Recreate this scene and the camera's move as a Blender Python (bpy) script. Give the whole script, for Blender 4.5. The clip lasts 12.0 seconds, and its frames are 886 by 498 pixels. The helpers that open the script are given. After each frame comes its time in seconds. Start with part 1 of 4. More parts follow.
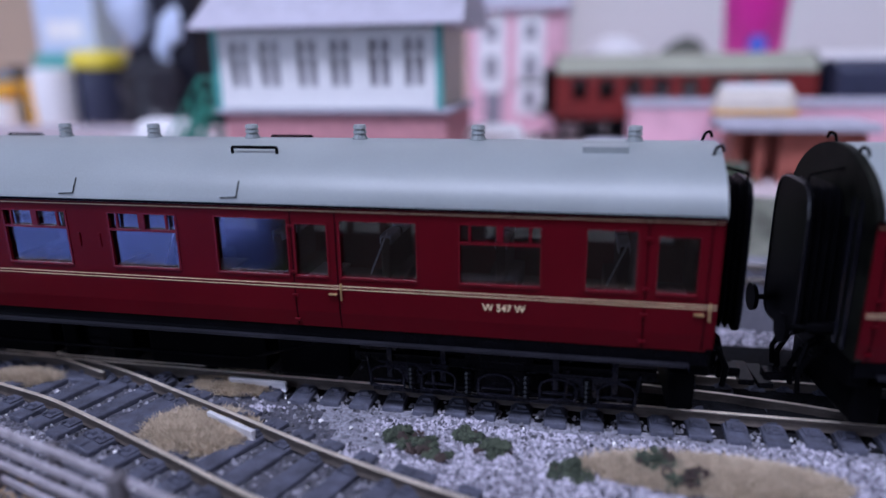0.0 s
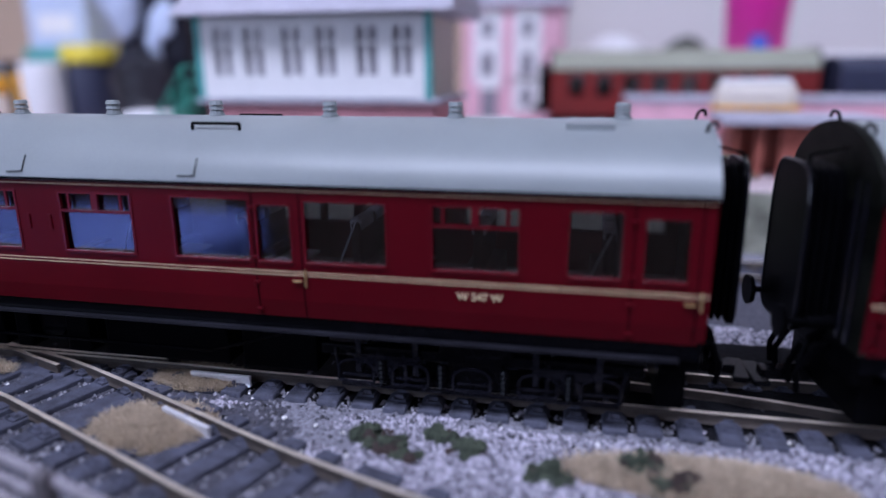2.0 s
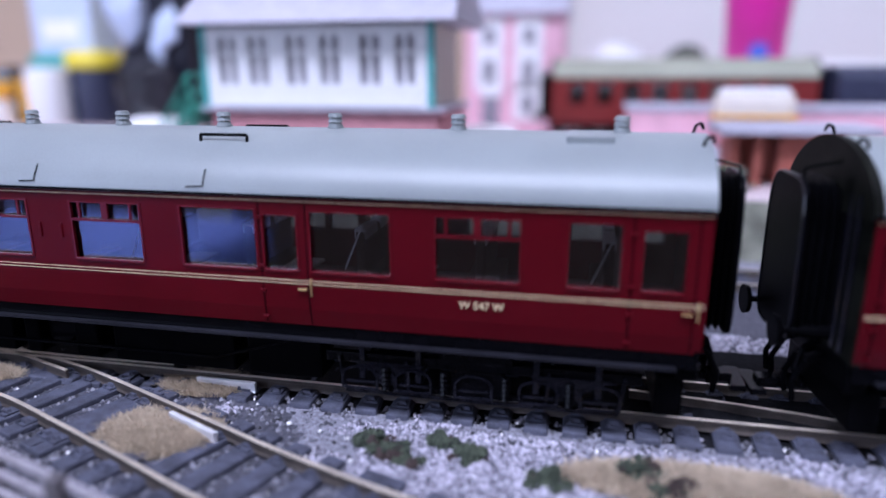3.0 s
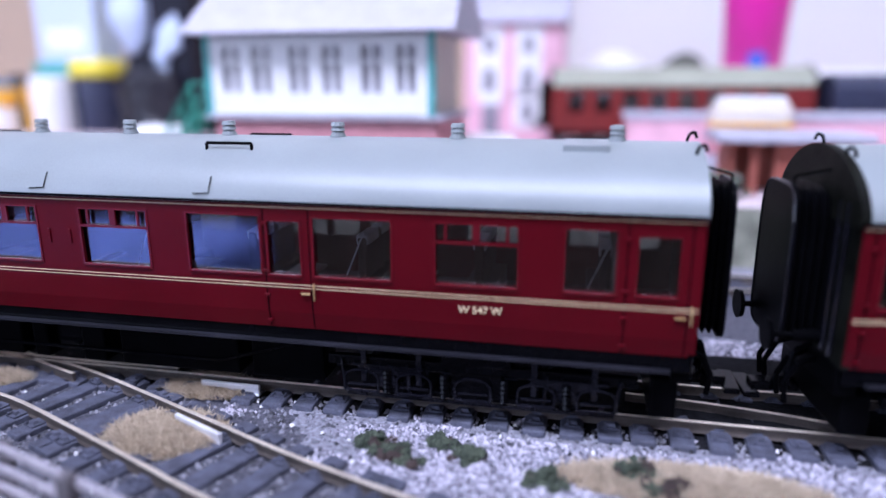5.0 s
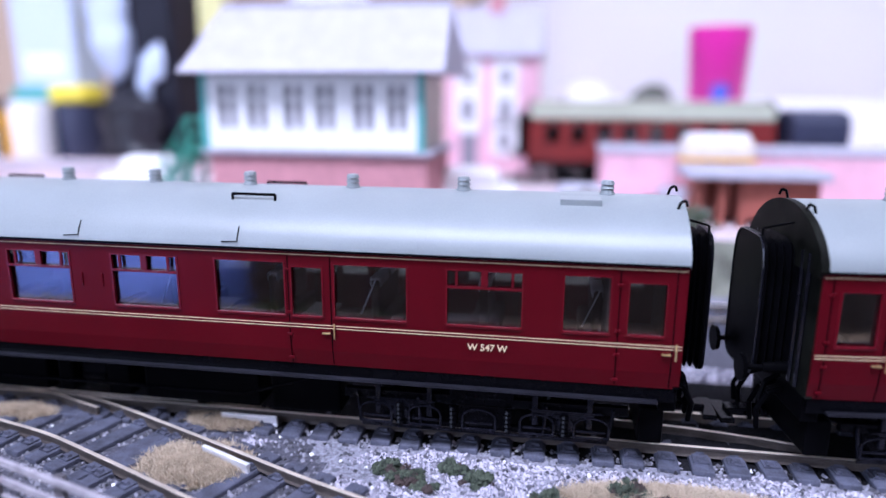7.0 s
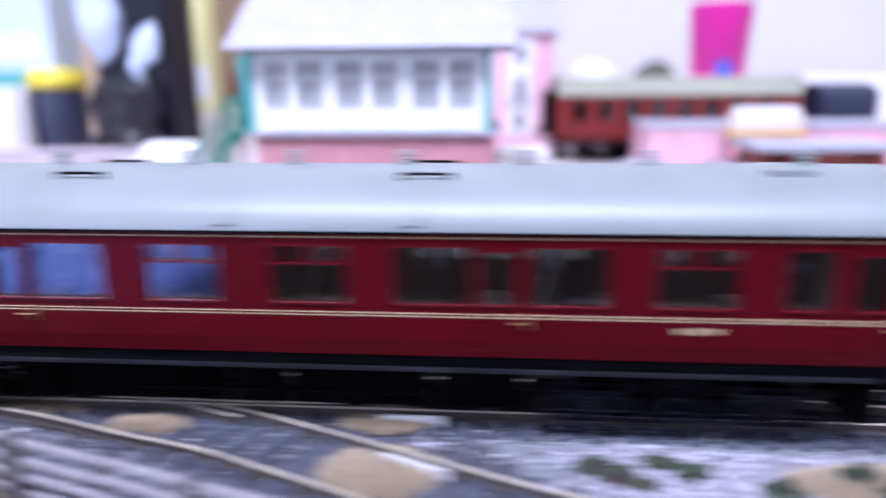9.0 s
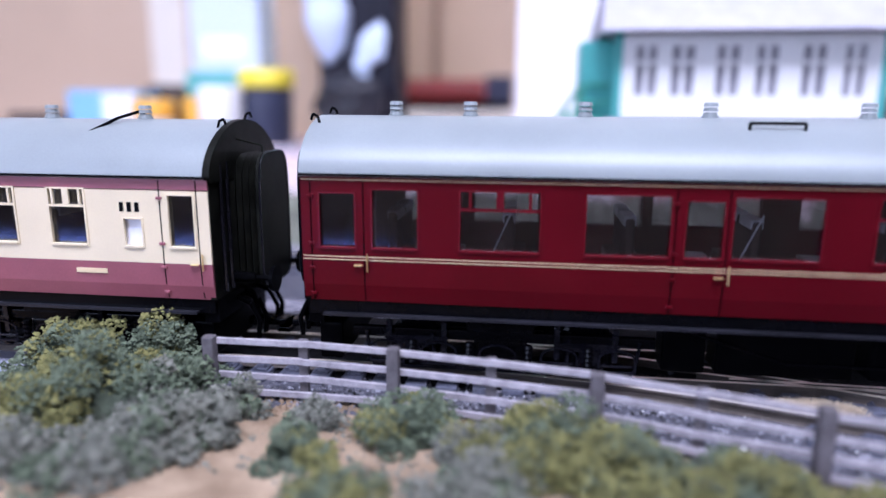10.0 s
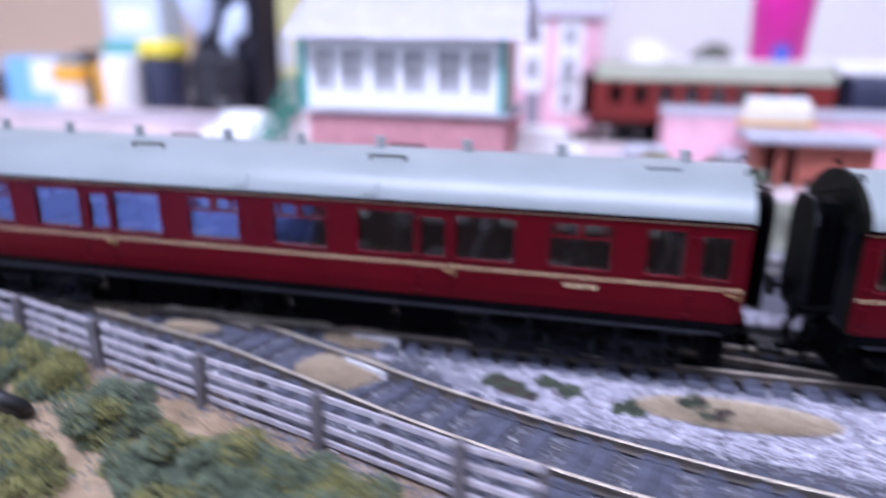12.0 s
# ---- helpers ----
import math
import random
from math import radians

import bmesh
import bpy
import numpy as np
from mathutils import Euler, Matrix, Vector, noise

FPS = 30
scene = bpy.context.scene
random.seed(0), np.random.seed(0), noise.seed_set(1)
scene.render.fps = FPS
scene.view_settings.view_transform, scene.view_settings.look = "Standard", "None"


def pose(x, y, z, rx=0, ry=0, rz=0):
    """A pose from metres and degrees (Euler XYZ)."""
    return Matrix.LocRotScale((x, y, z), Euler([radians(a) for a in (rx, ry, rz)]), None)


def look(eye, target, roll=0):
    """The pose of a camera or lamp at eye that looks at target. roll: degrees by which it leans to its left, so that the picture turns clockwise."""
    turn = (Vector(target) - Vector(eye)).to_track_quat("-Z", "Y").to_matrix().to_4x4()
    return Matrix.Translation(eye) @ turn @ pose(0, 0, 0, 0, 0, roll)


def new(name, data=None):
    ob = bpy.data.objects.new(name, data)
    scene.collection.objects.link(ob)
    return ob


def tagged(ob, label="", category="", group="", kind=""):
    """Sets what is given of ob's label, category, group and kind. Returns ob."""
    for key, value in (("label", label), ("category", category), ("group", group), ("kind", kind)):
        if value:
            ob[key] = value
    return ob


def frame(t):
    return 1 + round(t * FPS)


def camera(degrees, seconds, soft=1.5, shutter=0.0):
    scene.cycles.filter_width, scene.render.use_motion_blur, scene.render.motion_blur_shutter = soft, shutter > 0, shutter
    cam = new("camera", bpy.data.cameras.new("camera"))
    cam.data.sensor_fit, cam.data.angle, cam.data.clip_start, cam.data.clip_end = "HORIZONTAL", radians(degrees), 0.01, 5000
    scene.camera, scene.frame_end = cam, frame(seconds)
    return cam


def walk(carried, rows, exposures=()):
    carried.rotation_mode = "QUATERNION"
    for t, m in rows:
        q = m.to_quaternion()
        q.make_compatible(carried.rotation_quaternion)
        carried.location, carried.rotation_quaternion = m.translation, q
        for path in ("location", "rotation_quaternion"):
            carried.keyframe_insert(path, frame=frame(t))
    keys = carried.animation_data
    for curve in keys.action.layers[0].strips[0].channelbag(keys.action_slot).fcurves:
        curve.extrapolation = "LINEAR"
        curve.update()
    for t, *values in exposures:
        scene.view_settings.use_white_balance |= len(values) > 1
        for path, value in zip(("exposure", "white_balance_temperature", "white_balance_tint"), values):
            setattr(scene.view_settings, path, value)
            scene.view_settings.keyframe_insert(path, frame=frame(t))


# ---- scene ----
cam = camera(66.7, 12.0, soft=1.5, shutter=0.7)
cam.data.dof.use_dof, cam.data.dof.focus_distance, cam.data.dof.aperture_fstop = True, 0.145, 5.6
PATH = [
    (0, (-0.02493, -0.12164, 0.07214), (-0.02889, -0.10280, 0.06671), -0.90),
    (0.5, (-0.02357, -0.11984, 0.07083), (-0.02752, -0.10100, 0.06540), -0.70),
    (1, (-0.02248, -0.11432, 0.06816), (-0.02650, -0.09551, 0.06267), -0.40),
    (1.5, (-0.02279, -0.11243, 0.06616), (-0.02678, -0.09357, 0.06085), -0.20),
    (2, (-0.02144, -0.11260, 0.06579), (-0.02544, -0.09373, 0.06051), -0.40),
    (2.5, (-0.02125, -0.11308, 0.06632), (-0.02527, -0.09420, 0.06110), -0.20),
    (3, (-0.02130, -0.11496, 0.06742), (-0.02533, -0.09605, 0.06227), -0.20),
    (5, (-0.02047, -0.11799, 0.06791), (-0.02453, -0.09904, 0.06297), -0.20),
    (5.5, (-0.01920, -0.11814, 0.06909), (-0.02311, -0.09916, 0.06414), -0.30),
    (6, (-0.02339, -0.12426, 0.07357), (-0.02688, -0.10518, 0.06874), -0.80),
    (6.5, (-0.02918, -0.12775, 0.07279), (-0.03235, -0.10858, 0.06805), -0.20),
    (7, (-0.02655, -0.13122, 0.07687), (-0.02971, -0.11199, 0.07239), 0.30),
    (8.8, (-0.04256, -0.12525, 0.07103), (-0.04479, -0.10597, 0.06617), -0.60),
    (9, (-0.07766, -0.12576, 0.07377), (-0.07927, -0.10644, 0.06884), -0.50),
    (9.3, (-0.12261, -0.13216, 0.06191), (-0.12486, -0.11259, 0.05846), -0.10),
    (9.5, (-0.16336, -0.13016, 0.06649), (-0.16505, -0.11072, 0.06211), 0.60),
    (10, (-0.21082, -0.12787, 0.05856), (-0.21334, -0.10849, 0.05432), 0.30),
    (10.5, (-0.20323, -0.12683, 0.06018), (-0.20548, -0.10737, 0.05617), 0.60),
    (11, (-0.17827, -0.13814, 0.06879), (-0.18074, -0.11883, 0.06424), 0.50),
    (11.5, (-0.10939, -0.15711, 0.08451), (-0.11174, -0.13784, 0.07970), 1.70),
    (12, (-0.03719, -0.16446, 0.08472), (-0.04143, -0.14582, 0.07882), 0.80),
]
EXPOSURES = [
    (0.0, -0.40, 5250, 23),
    (0.8, -0.70, 5250, 23),
    (1.5, -0.60, 5250, 23),
    (2.5, -0.10, 5250, 23),
    (3.0, 0.07, 5250, 23),
    (5.5, 0.40, 5250, 23),
    (6.5, 0.44, 5250, 23),
    (9.0, 0.52, 5300, 23),
    (10.0, 0.47, 5350, 23),
    (10.5, 0.46, 5350, 23),
    (11.5, 0.57, 5350, 23),
    (12.0, 0.38, 5300, 23),
]
walk(cam, [(t, look(eye, aim, lean)) for t, eye, aim, lean in PATH], EXPOSURES)
LAMP, SKYLIGHT = 28.0, 9.0

MM = 0.01  # the plan below is in centimetres


# ---------------------------------------------------------------- light
world = bpy.data.worlds.new("world")
scene.world = world
world.use_nodes = True
wn = world.node_tree.nodes
sky = wn.new("ShaderNodeTexSky")
sky.sky_type = "NISHITA"
sky.sun_disc = False
sky.sun_elevation, sky.sun_rotation = radians(40), radians(200)
world.node_tree.links.new(sky.outputs[0], wn["Background"].inputs[0])
wn["Background"].inputs[1].default_value = 0.1


def area(name, m, sx, sy, watts, colour):
    la = bpy.data.lights.new(name, "AREA")
    la.shape, la.size, la.size_y, la.energy, la.color = "RECTANGLE", sx, sy, watts, colour
    ob = new(name, la)
    ob.matrix_world = m
    return ob


area("ceiling_light_glow", pose(-0.1, -0.6, 1.36), 1.3, 0.5, LAMP, (1.0, 0.97, 0.98))
area("window_daylight", look((-1.18, -1.33, 0.5), (-0.1, 0.1, 0.1)), 0.9, 0.9, SKYLIGHT, (0.83, 0.89, 1.0))


# ---------------------------------------------------------------- materials
def mat(name, colour, rough=0.6, metal=0.0, var=0.15, scale=300.0, bump=0.0, fine=2500.0, coat=0.0, emit=0.0, spec=0.5, island=0.0, tint=None):
    m = bpy.data.materials.new(name)
    m.use_nodes = True
    nt = m.node_tree
    N, L = nt.nodes, nt.links
    b = N["Principled BSDF"]
    b.inputs["Roughness"].default_value = rough
    b.inputs["Metallic"].default_value = metal
    b.inputs["Specular IOR Level"].default_value = spec
    b.inputs["Coat Weight"].default_value = coat
    geo = N.new("ShaderNodeNewGeometry")
    n1 = N.new("ShaderNodeTexNoise")
    n1.inputs["Scale"].default_value = scale
    n1.inputs["Detail"].default_value = 4
    n2 = N.new("ShaderNodeTexNoise")
    n2.inputs["Scale"].default_value = fine
    n2.inputs["Detail"].default_value = 3
    for n in (n1, n2):
        L.new(geo.outputs["Position"], n.inputs["Vector"])
    add = N.new("ShaderNodeMath")
    add.operation = "MULTIPLY_ADD"
    L.new(n2.outputs[0], add.inputs[0])
    add.inputs[1].default_value = 0.5
    L.new(n1.outputs[0], add.inputs[2])
    last = add.outputs[0]
    if island:
        a2 = N.new("ShaderNodeMath")
        a2.operation = "MULTIPLY_ADD"
        L.new(geo.outputs["Random Per Island"], a2.inputs[0])
        a2.inputs[1].default_value = island
        L.new(last, a2.inputs[2])
        last = a2.outputs[0]
    ramp = N.new("ShaderNodeValToRGB")
    c = Vector(colour)
    d = Vector(tint) if tint else c * (1 - var)
    e = c * (1 + var)
    ramp.color_ramp.elements[0].position = 0.3 if island else 0.45
    ramp.color_ramp.elements[0].color = (*d, 1)
    ramp.color_ramp.elements[1].position = 0.78 if island else 1.0
    ramp.color_ramp.elements[1].color = (*[min(v, 0.95) for v in e], 1)
    if island:
        sc = N.new("ShaderNodeMath")
        sc.operation = "DIVIDE"
        L.new(last, sc.inputs[0])
        sc.inputs[1].default_value = 1 + island
        last = sc.outputs[0]
    L.new(last, ramp.inputs[0])
    L.new(ramp.outputs[0], b.inputs["Base Color"])
    if bump:
        bp = N.new("ShaderNodeBump")
        bp.inputs["Strength"].default_value = bump
        bp.inputs["Distance"].default_value = 0.0004
        L.new(n2.outputs[0], bp.inputs["Height"])
        L.new(bp.outputs[0], b.inputs["Normal"])
    if emit:
        b.inputs["Emission Color"].default_value = (*colour, 1)
        b.inputs["Emission Strength"].default_value = emit
    return m


def glazing(name, gloss, colour):
    m = bpy.data.materials.new(name)
    m.use_nodes = True
    N, L = m.node_tree.nodes, m.node_tree.links
    N.remove(N["Principled BSDF"])
    tr = N.new("ShaderNodeBsdfTransparent")
    tr.inputs[0].default_value = (*colour, 1)
    gl = N.new("ShaderNodeBsdfGlossy")
    gl.inputs["Roughness"].default_value = 0.06
    mx = N.new("ShaderNodeMixShader")
    mx.inputs[0].default_value = gloss
    L.new(tr.outputs[0], mx.inputs[1])
    L.new(gl.outputs[0], mx.inputs[2])
    L.new(mx.outputs[0], N["Material Output"].inputs[0])
    return m


MAROON = mat("maroon_paint", (0.078, 0.0022, 0.0062), 0.3, var=0.14, scale=60, spec=0.13, bump=0.02)
MAROON_EDGE = mat("maroon_window_surround", (0.10, 0.0035, 0.009), 0.25, var=0.1, spec=0.4)
MAUVE = mat("faded_maroon_paint", (0.26, 0.075, 0.10), 0.4, var=0.14, scale=80, coat=0.2)
CREAM = mat("cream_paint", (0.72, 0.62, 0.42), 0.45, var=0.06, scale=80, coat=0.15)
ROOF = mat("grey_roof_paint", (0.25, 0.28, 0.285), 0.38, var=0.1, scale=45, bump=0.04, spec=0.5)
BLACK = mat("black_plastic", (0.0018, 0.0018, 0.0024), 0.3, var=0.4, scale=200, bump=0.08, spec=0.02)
SOOT = mat("worn_black_end", (0.007, 0.0075, 0.006), 0.5, var=0.9, scale=180, bump=0.25, spec=0.06)
# lighter, bluer, glossier black that gives small parts their glints
GLINTSTEEL = mat("glint_black_steel", (0.007, 0.007, 0.011), 0.13, 0.1, var=0.6, scale=250, spec=0.35)
# greyer than the underframe: the footboard's highlight line put into its colour
FOOTGREY = mat("highlight_grey_footboard", (0.014, 0.014, 0.019), 0.35, var=0.6, scale=80, spec=0.3)
DARK = mat("dark_underframe", (0.002, 0.002, 0.003), 0.2, var=0.4, scale=200, spec=0.09)
STEEL = mat("bright_steel", (0.80, 0.80, 0.84), 0.35, 0.25, var=0.15, scale=300)
RAILTOP = mat("rail_head", (0.70, 0.63, 0.52), 0.36, 0.45, var=0.25, scale=150)
RAILSIDE = mat("rusty_rail_side", (0.09, 0.075, 0.065), 0.6, 0.3, var=0.4, scale=200)
BRASS = mat("brass", (0.72, 0.55, 0.25), 0.3, 0.8, var=0.1)
GOLD = mat("gold_lining", (0.72, 0.58, 0.36), 0.4, 0.0, var=0.1)
GLASS = glazing("coach_glazing", 0.155, (0.72, 0.72, 0.74))
CURTAIN = mat("white_obscured_glass", (0.75, 0.76, 0.82), 0.3, var=0.05)
TABLE = mat("polished_table_top", (0.22, 0.17, 0.13), 0.3, var=0.2, scale=200)
SEAT = mat("brown_seat", (0.05, 0.034, 0.03), 0.8, var=0.3, scale=400)
INNER = mat("coach_interior", (0.07, 0.052, 0.045), 0.7, var=0.2, scale=300)
SLEEPER = mat("grey_sleeper", (0.075, 0.08, 0.115), 0.7, var=0.45, scale=300, bump=0.6, tint=(0.03, 0.032, 0.045))
BALLAST = mat("grey_ballast_bed", (0.085, 0.085, 0.105), 0.95, spec=0.1, var=0.7, scale=900, bump=0.9, fine=2200)
VERGE = mat("grey_green_verge", (0.17, 0.175, 0.14), 0.95, var=0.5, scale=120, bump=0.6, spec=0.1)
# near black: carries the train's shade on the track bed as colour
TRACKBED = mat("shaded_track_bed", (0.012, 0.012, 0.015), 0.9, spec=0.1, var=0.6, scale=900, bump=0.9, fine=2200)
PALE = mat("pale_ballast_bed", (0.22, 0.22, 0.26), 0.95, var=0.6, scale=900, bump=0.9, fine=2200)
STONE = mat("grey_stones", (0.24, 0.24, 0.28), 0.9, var=0.2, island=1.6, tint=(0.025, 0.025, 0.03))
STONE_PALE = mat("pale_stones", (0.52, 0.50, 0.58), 0.9, var=0.15, island=1.6, tint=(0.07, 0.07, 0.09))
SAND = mat("sandy_soil", (0.34, 0.255, 0.17), 0.95, var=0.3, scale=110, bump=0.9, tint=(0.16, 0.105, 0.06))
FARGROUND = mat("pinkish_plaster_ground", (0.60, 0.50, 0.51), 0.9, var=0.25, scale=25, bump=0.3)
ROAD = mat("lilac_grey_road", (0.26, 0.27, 0.34), 0.6, var=0.1, scale=60, bump=0.1)
GRASS = mat("dry_static_grass", (0.60, 0.51, 0.38), 0.9, var=0.15, island=1.2, tint=(0.27, 0.21, 0.14))
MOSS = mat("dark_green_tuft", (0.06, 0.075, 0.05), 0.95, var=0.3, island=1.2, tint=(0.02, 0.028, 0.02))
LEAF_A = mat("olive_foliage", (0.20, 0.195, 0.068), 0.95, var=0.2, island=1.0, tint=(0.036, 0.04, 0.014), scale=300, bump=0.6)
LEAF_B = mat("grey_green_foliage", (0.125, 0.155, 0.10), 0.95, var=0.2, island=1.0, tint=(0.018, 0.03, 0.018), scale=300, bump=0.6)
LEAF_C = mat("pale_sage_foliage", (0.19, 0.195, 0.16), 0.95, var=0.2, island=1.0, tint=(0.05, 0.056, 0.042), scale=300, bump=0.6)
FENCE = mat("weathered_grey_wood", (0.36, 0.338, 0.37), 0.8, var=0.35, scale=400, bump=0.5)
POSTWOOD = mat("dark_weathered_wood", (0.11, 0.10, 0.11), 0.8, var=0.35, scale=400, bump=0.5)
RUBBER = mat("black_rubber", (0.02, 0.02, 0.022), 0.55, var=0.3, bump=0.2)
BRICK = mat("pink_red_brick", (0.62, 0.29, 0.32), 0.85, var=0.2, scale=200, bump=0.4)
PINK = mat("pink_house_render", (0.78, 0.46, 0.55), 0.85, var=0.12, scale=100)
SLATE = mat("lilac_grey_slates", (0.47, 0.46, 0.53), 0.7, var=0.12, scale=150, bump=0.3)
WHITE = mat("white_paint", (0.88, 0.88, 0.88), 0.5, var=0.03)
OFFWHITE = mat("cream_board", (0.74, 0.69, 0.60), 0.7, var=0.06)
TEAL = mat("teal_green_paint", (0.10, 0.42, 0.40), 0.5, var=0.12)
GREEN = mat("green_stair_paint", (0.06, 0.30, 0.22), 0.5, var=0.15)
PANEDARK = mat("grey_window_pane", (0.28, 0.27, 0.31), 0.15, var=0.2, scale=120)
RUST = mat("rust_brown_shelter", (0.34, 0.10, 0.07), 0.7, var=0.25, scale=150)
BGROOF = mat("olive_cream_roof_paint", (0.36, 0.37, 0.28), 0.6, var=0.08, scale=40)
BGRED = mat("faded_red_coach", (0.20, 0.02, 0.018), 0.45, var=0.2, scale=60)
NAVY = mat("navy_plastic", (0.03, 0.035, 0.07), 0.5, var=0.2)
MAGENTA = mat("magenta_plastic", (0.85, 0.03, 0.42), 0.4, var=0.04)
BLUE = mat("blue_print", (0.10, 0.16, 0.70), 0.5, var=0.08)
SKYBLUE = mat("light_blue_card", (0.22, 0.48, 0.80), 0.5, var=0.08)
YELLOW = mat("yellow_plastic", (0.85, 0.70, 0.05), 0.4, var=0.05)
AMBER = mat("amber_plastic", (0.80, 0.42, 0.04), 0.45, var=0.08)
TAN = mat("tan_cardboard", (0.52, 0.39, 0.28), 0.85, var=0.06, scale=15)
PALEBLUE = mat("pale_blue_plastic", (0.58, 0.67, 0.84), 0.45, var=0.08)
BLACKCAB = mat("black_cabinet_vinyl", (0.012, 0.012, 0.02), 0.5, var=0.3, scale=60, spec=0.2)
BAG = mat("black_shiny_bag", (0.012, 0.012, 0.018), 0.35, var=0.4, scale=40)
OCHRE = mat("ochre_bush", (0.36, 0.25, 0.09), 0.9, var=0.3)
# unseen walls and ceiling: tones chosen dark to cut bounce and reflections
DULLWALL = mat("beige_wall_paint", (0.42, 0.38, 0.34), 0.9, var=0.04, scale=4)
SHADEWALL = mat("dark_unseen_wall", (0.20, 0.175, 0.16), 0.9, var=0.1, scale=6)
WALL = mat("white_wall_paint", (0.80, 0.78, 0.76), 0.9, var=0.02, scale=4)
FLOORMAT = mat("brown_carpet", (0.05, 0.04, 0.035), 0.95, var=0.2, scale=60)
# bright blue that only shows mirrored in the coach panes
BLUEREFLECT = mat("blue_reflected_cloth", (0.22, 0.31, 0.85), 0.9, var=0.15, scale=12)
WOOD = mat("pine_board_edge", (0.36, 0.25, 0.14), 0.7, var=0.2, scale=30)
DARKWOOD = mat("dark_stained_wood", (0.11, 0.09, 0.08), 0.5, var=0.3, scale=20)
STRAW = mat("straw_scatter_bed", (0.44, 0.37, 0.24), 0.95, var=0.25, scale=500, bump=0.9)
GLOW = mat("light_diffuser", (1.0, 0.98, 0.96), 0.5, var=0.0, emit=3.0)


# ---------------------------------------------------------------- mesh helpers
BASE = {}


def thing(name, base, label="", category="", group="", kind=""):
    ob = new(name)
    ob.location = Vector(base) * MM
    BASE[ob.name] = Vector(base)
    return tagged(ob, label, category, group, kind)


def finish(name, bm, material, base=(0, 0, 0), smooth=False):
    bmesh.ops.recalc_face_normals(bm, faces=bm.faces)
    base = Vector(base)
    for v in bm.verts:
        v.co = (v.co - base) * MM
    me = bpy.data.meshes.new(name)
    bm.to_mesh(me)
    bm.free()
    for m in material if isinstance(material, (list, tuple)) else [material]:
        me.materials.append(m)
    if smooth:
        me.shade_smooth()
    return new(name, me)


def part(name, bm, material, parent, label="", smooth=False):
    ob = finish(name, bm, material, BASE[parent.name], smooth)
    ob.parent = parent
    BASE[ob.name] = BASE[parent.name]
    return tagged(ob, label)


def solid(name, bm, material, label="", category="", group="", kind="", smooth=False, base=(0, 0, 0)):
    ob = finish(name, bm, material, base, smooth)
    ob.location = Vector(base) * MM
    BASE[ob.name] = Vector(base)
    return tagged(ob, label, category, group, kind)


def B():
    return bmesh.new()


def box(bm, x0, x1, y0, y1, z0, z1, bev=0.0, mi=0, top=1.0):
    cx, cy = (x0 + x1) / 2, (y0 + y1) / 2
    vs = []
    for z, s in ((z0, 1), (z1, top)):
        for x, y in ((x0, y0), (x1, y0), (x1, y1), (x0, y1)):
            vs.append(bm.verts.new((cx + (x - cx) * s, cy + (y - cy) * s, z)))
    fs = [bm.faces.new([vs[i] for i in f]) for f in ((0, 3, 2, 1), (4, 5, 6, 7), (0, 1, 5, 4), (1, 2, 6, 5), (2, 3, 7, 6), (3, 0, 4, 7))]
    for f in fs:
        f.material_index = mi
    if bev:
        es = list({e for f in fs for e in f.edges})
        bmesh.ops.bevel(bm, geom=es, offset=bev, segments=2, affect="EDGES", profile=0.5)
    return bm


def cyl(bm, a, b, r, r2=None, seg=14):
    a, b = Vector(a), Vector(b)
    d = b - a
    m = Matrix.Translation((a + b) / 2) @ d.to_track_quat("Z", "Y").to_matrix().to_4x4()
    bmesh.ops.create_cone(bm, cap_ends=True, segments=seg, radius1=r, radius2=r if r2 is None else r2, depth=d.length, matrix=m)
    return bm


def tube(bm, pts, r, seg=6):
    for a, b in zip(pts, pts[1:]):
        cyl(bm, a, b, r, seg=seg)
    return bm


def turned(bm, profile, at, seg=24, axis="z"):
    """A lathe shape: profile rows of (radius, height) about the upright through at."""
    rings = []
    for r, h in profile:
        ring = []
        for i in range(seg):
            a = 2 * math.pi * i / seg
            p = (r * math.cos(a), r * math.sin(a), h) if axis == "z" else (r * math.cos(a), h, r * math.sin(a))
            ring.append(bm.verts.new(Vector(at) + Vector(p)))
        rings.append(ring)
    for p, q in zip(rings, rings[1:]):
        for i in range(seg):
            bm.faces.new((p[i], p[(i + 1) % seg], q[(i + 1) % seg], q[i]))
    bm.faces.new(rings[0])
    bm.faces.new(rings[-1])
    return bm


def extrude_x(bm, prof, x0, x1, closed=True, mis=None):
    """A closed outline of (y, z) drawn out from x0 to x1."""
    a = [bm.verts.new((x0, y, z)) for y, z in prof]
    b = [bm.verts.new((x1, y, z)) for y, z in prof]
    n = len(prof)
    for i in range(n):
        f = bm.faces.new((a[i], a[(i + 1) % n], b[(i + 1) % n], b[i]))
        if mis:
            f.material_index = mis[i]
    bm.faces.new(a)
    bm.faces.new(b)
    return bm


def sweep(bm, prof, path, mis=None):
    """A closed outline of (sideways, up) carried along a path in plan (x, y, z)."""
    rings = []
    for i, p in enumerate(path):
        d = Vector(path[min(i + 1, len(path) - 1)]) - Vector(path[max(i - 1, 0)])
        side = Vector((-d.y, d.x, 0)).normalized()
        rings.append([bm.verts.new(Vector(p) + side * s + Vector((0, 0, h))) for s, h in prof])
    n = len(prof)
    for a, b in zip(rings, rings[1:]):
        for i in range(n):
            f = bm.faces.new((a[i], a[(i + 1) % n], b[(i + 1) % n], b[i]))
            if mis:
                f.material_index = mis[i]
    bm.faces.new(rings[0])
    bm.faces.new(rings[-1])
    return bm


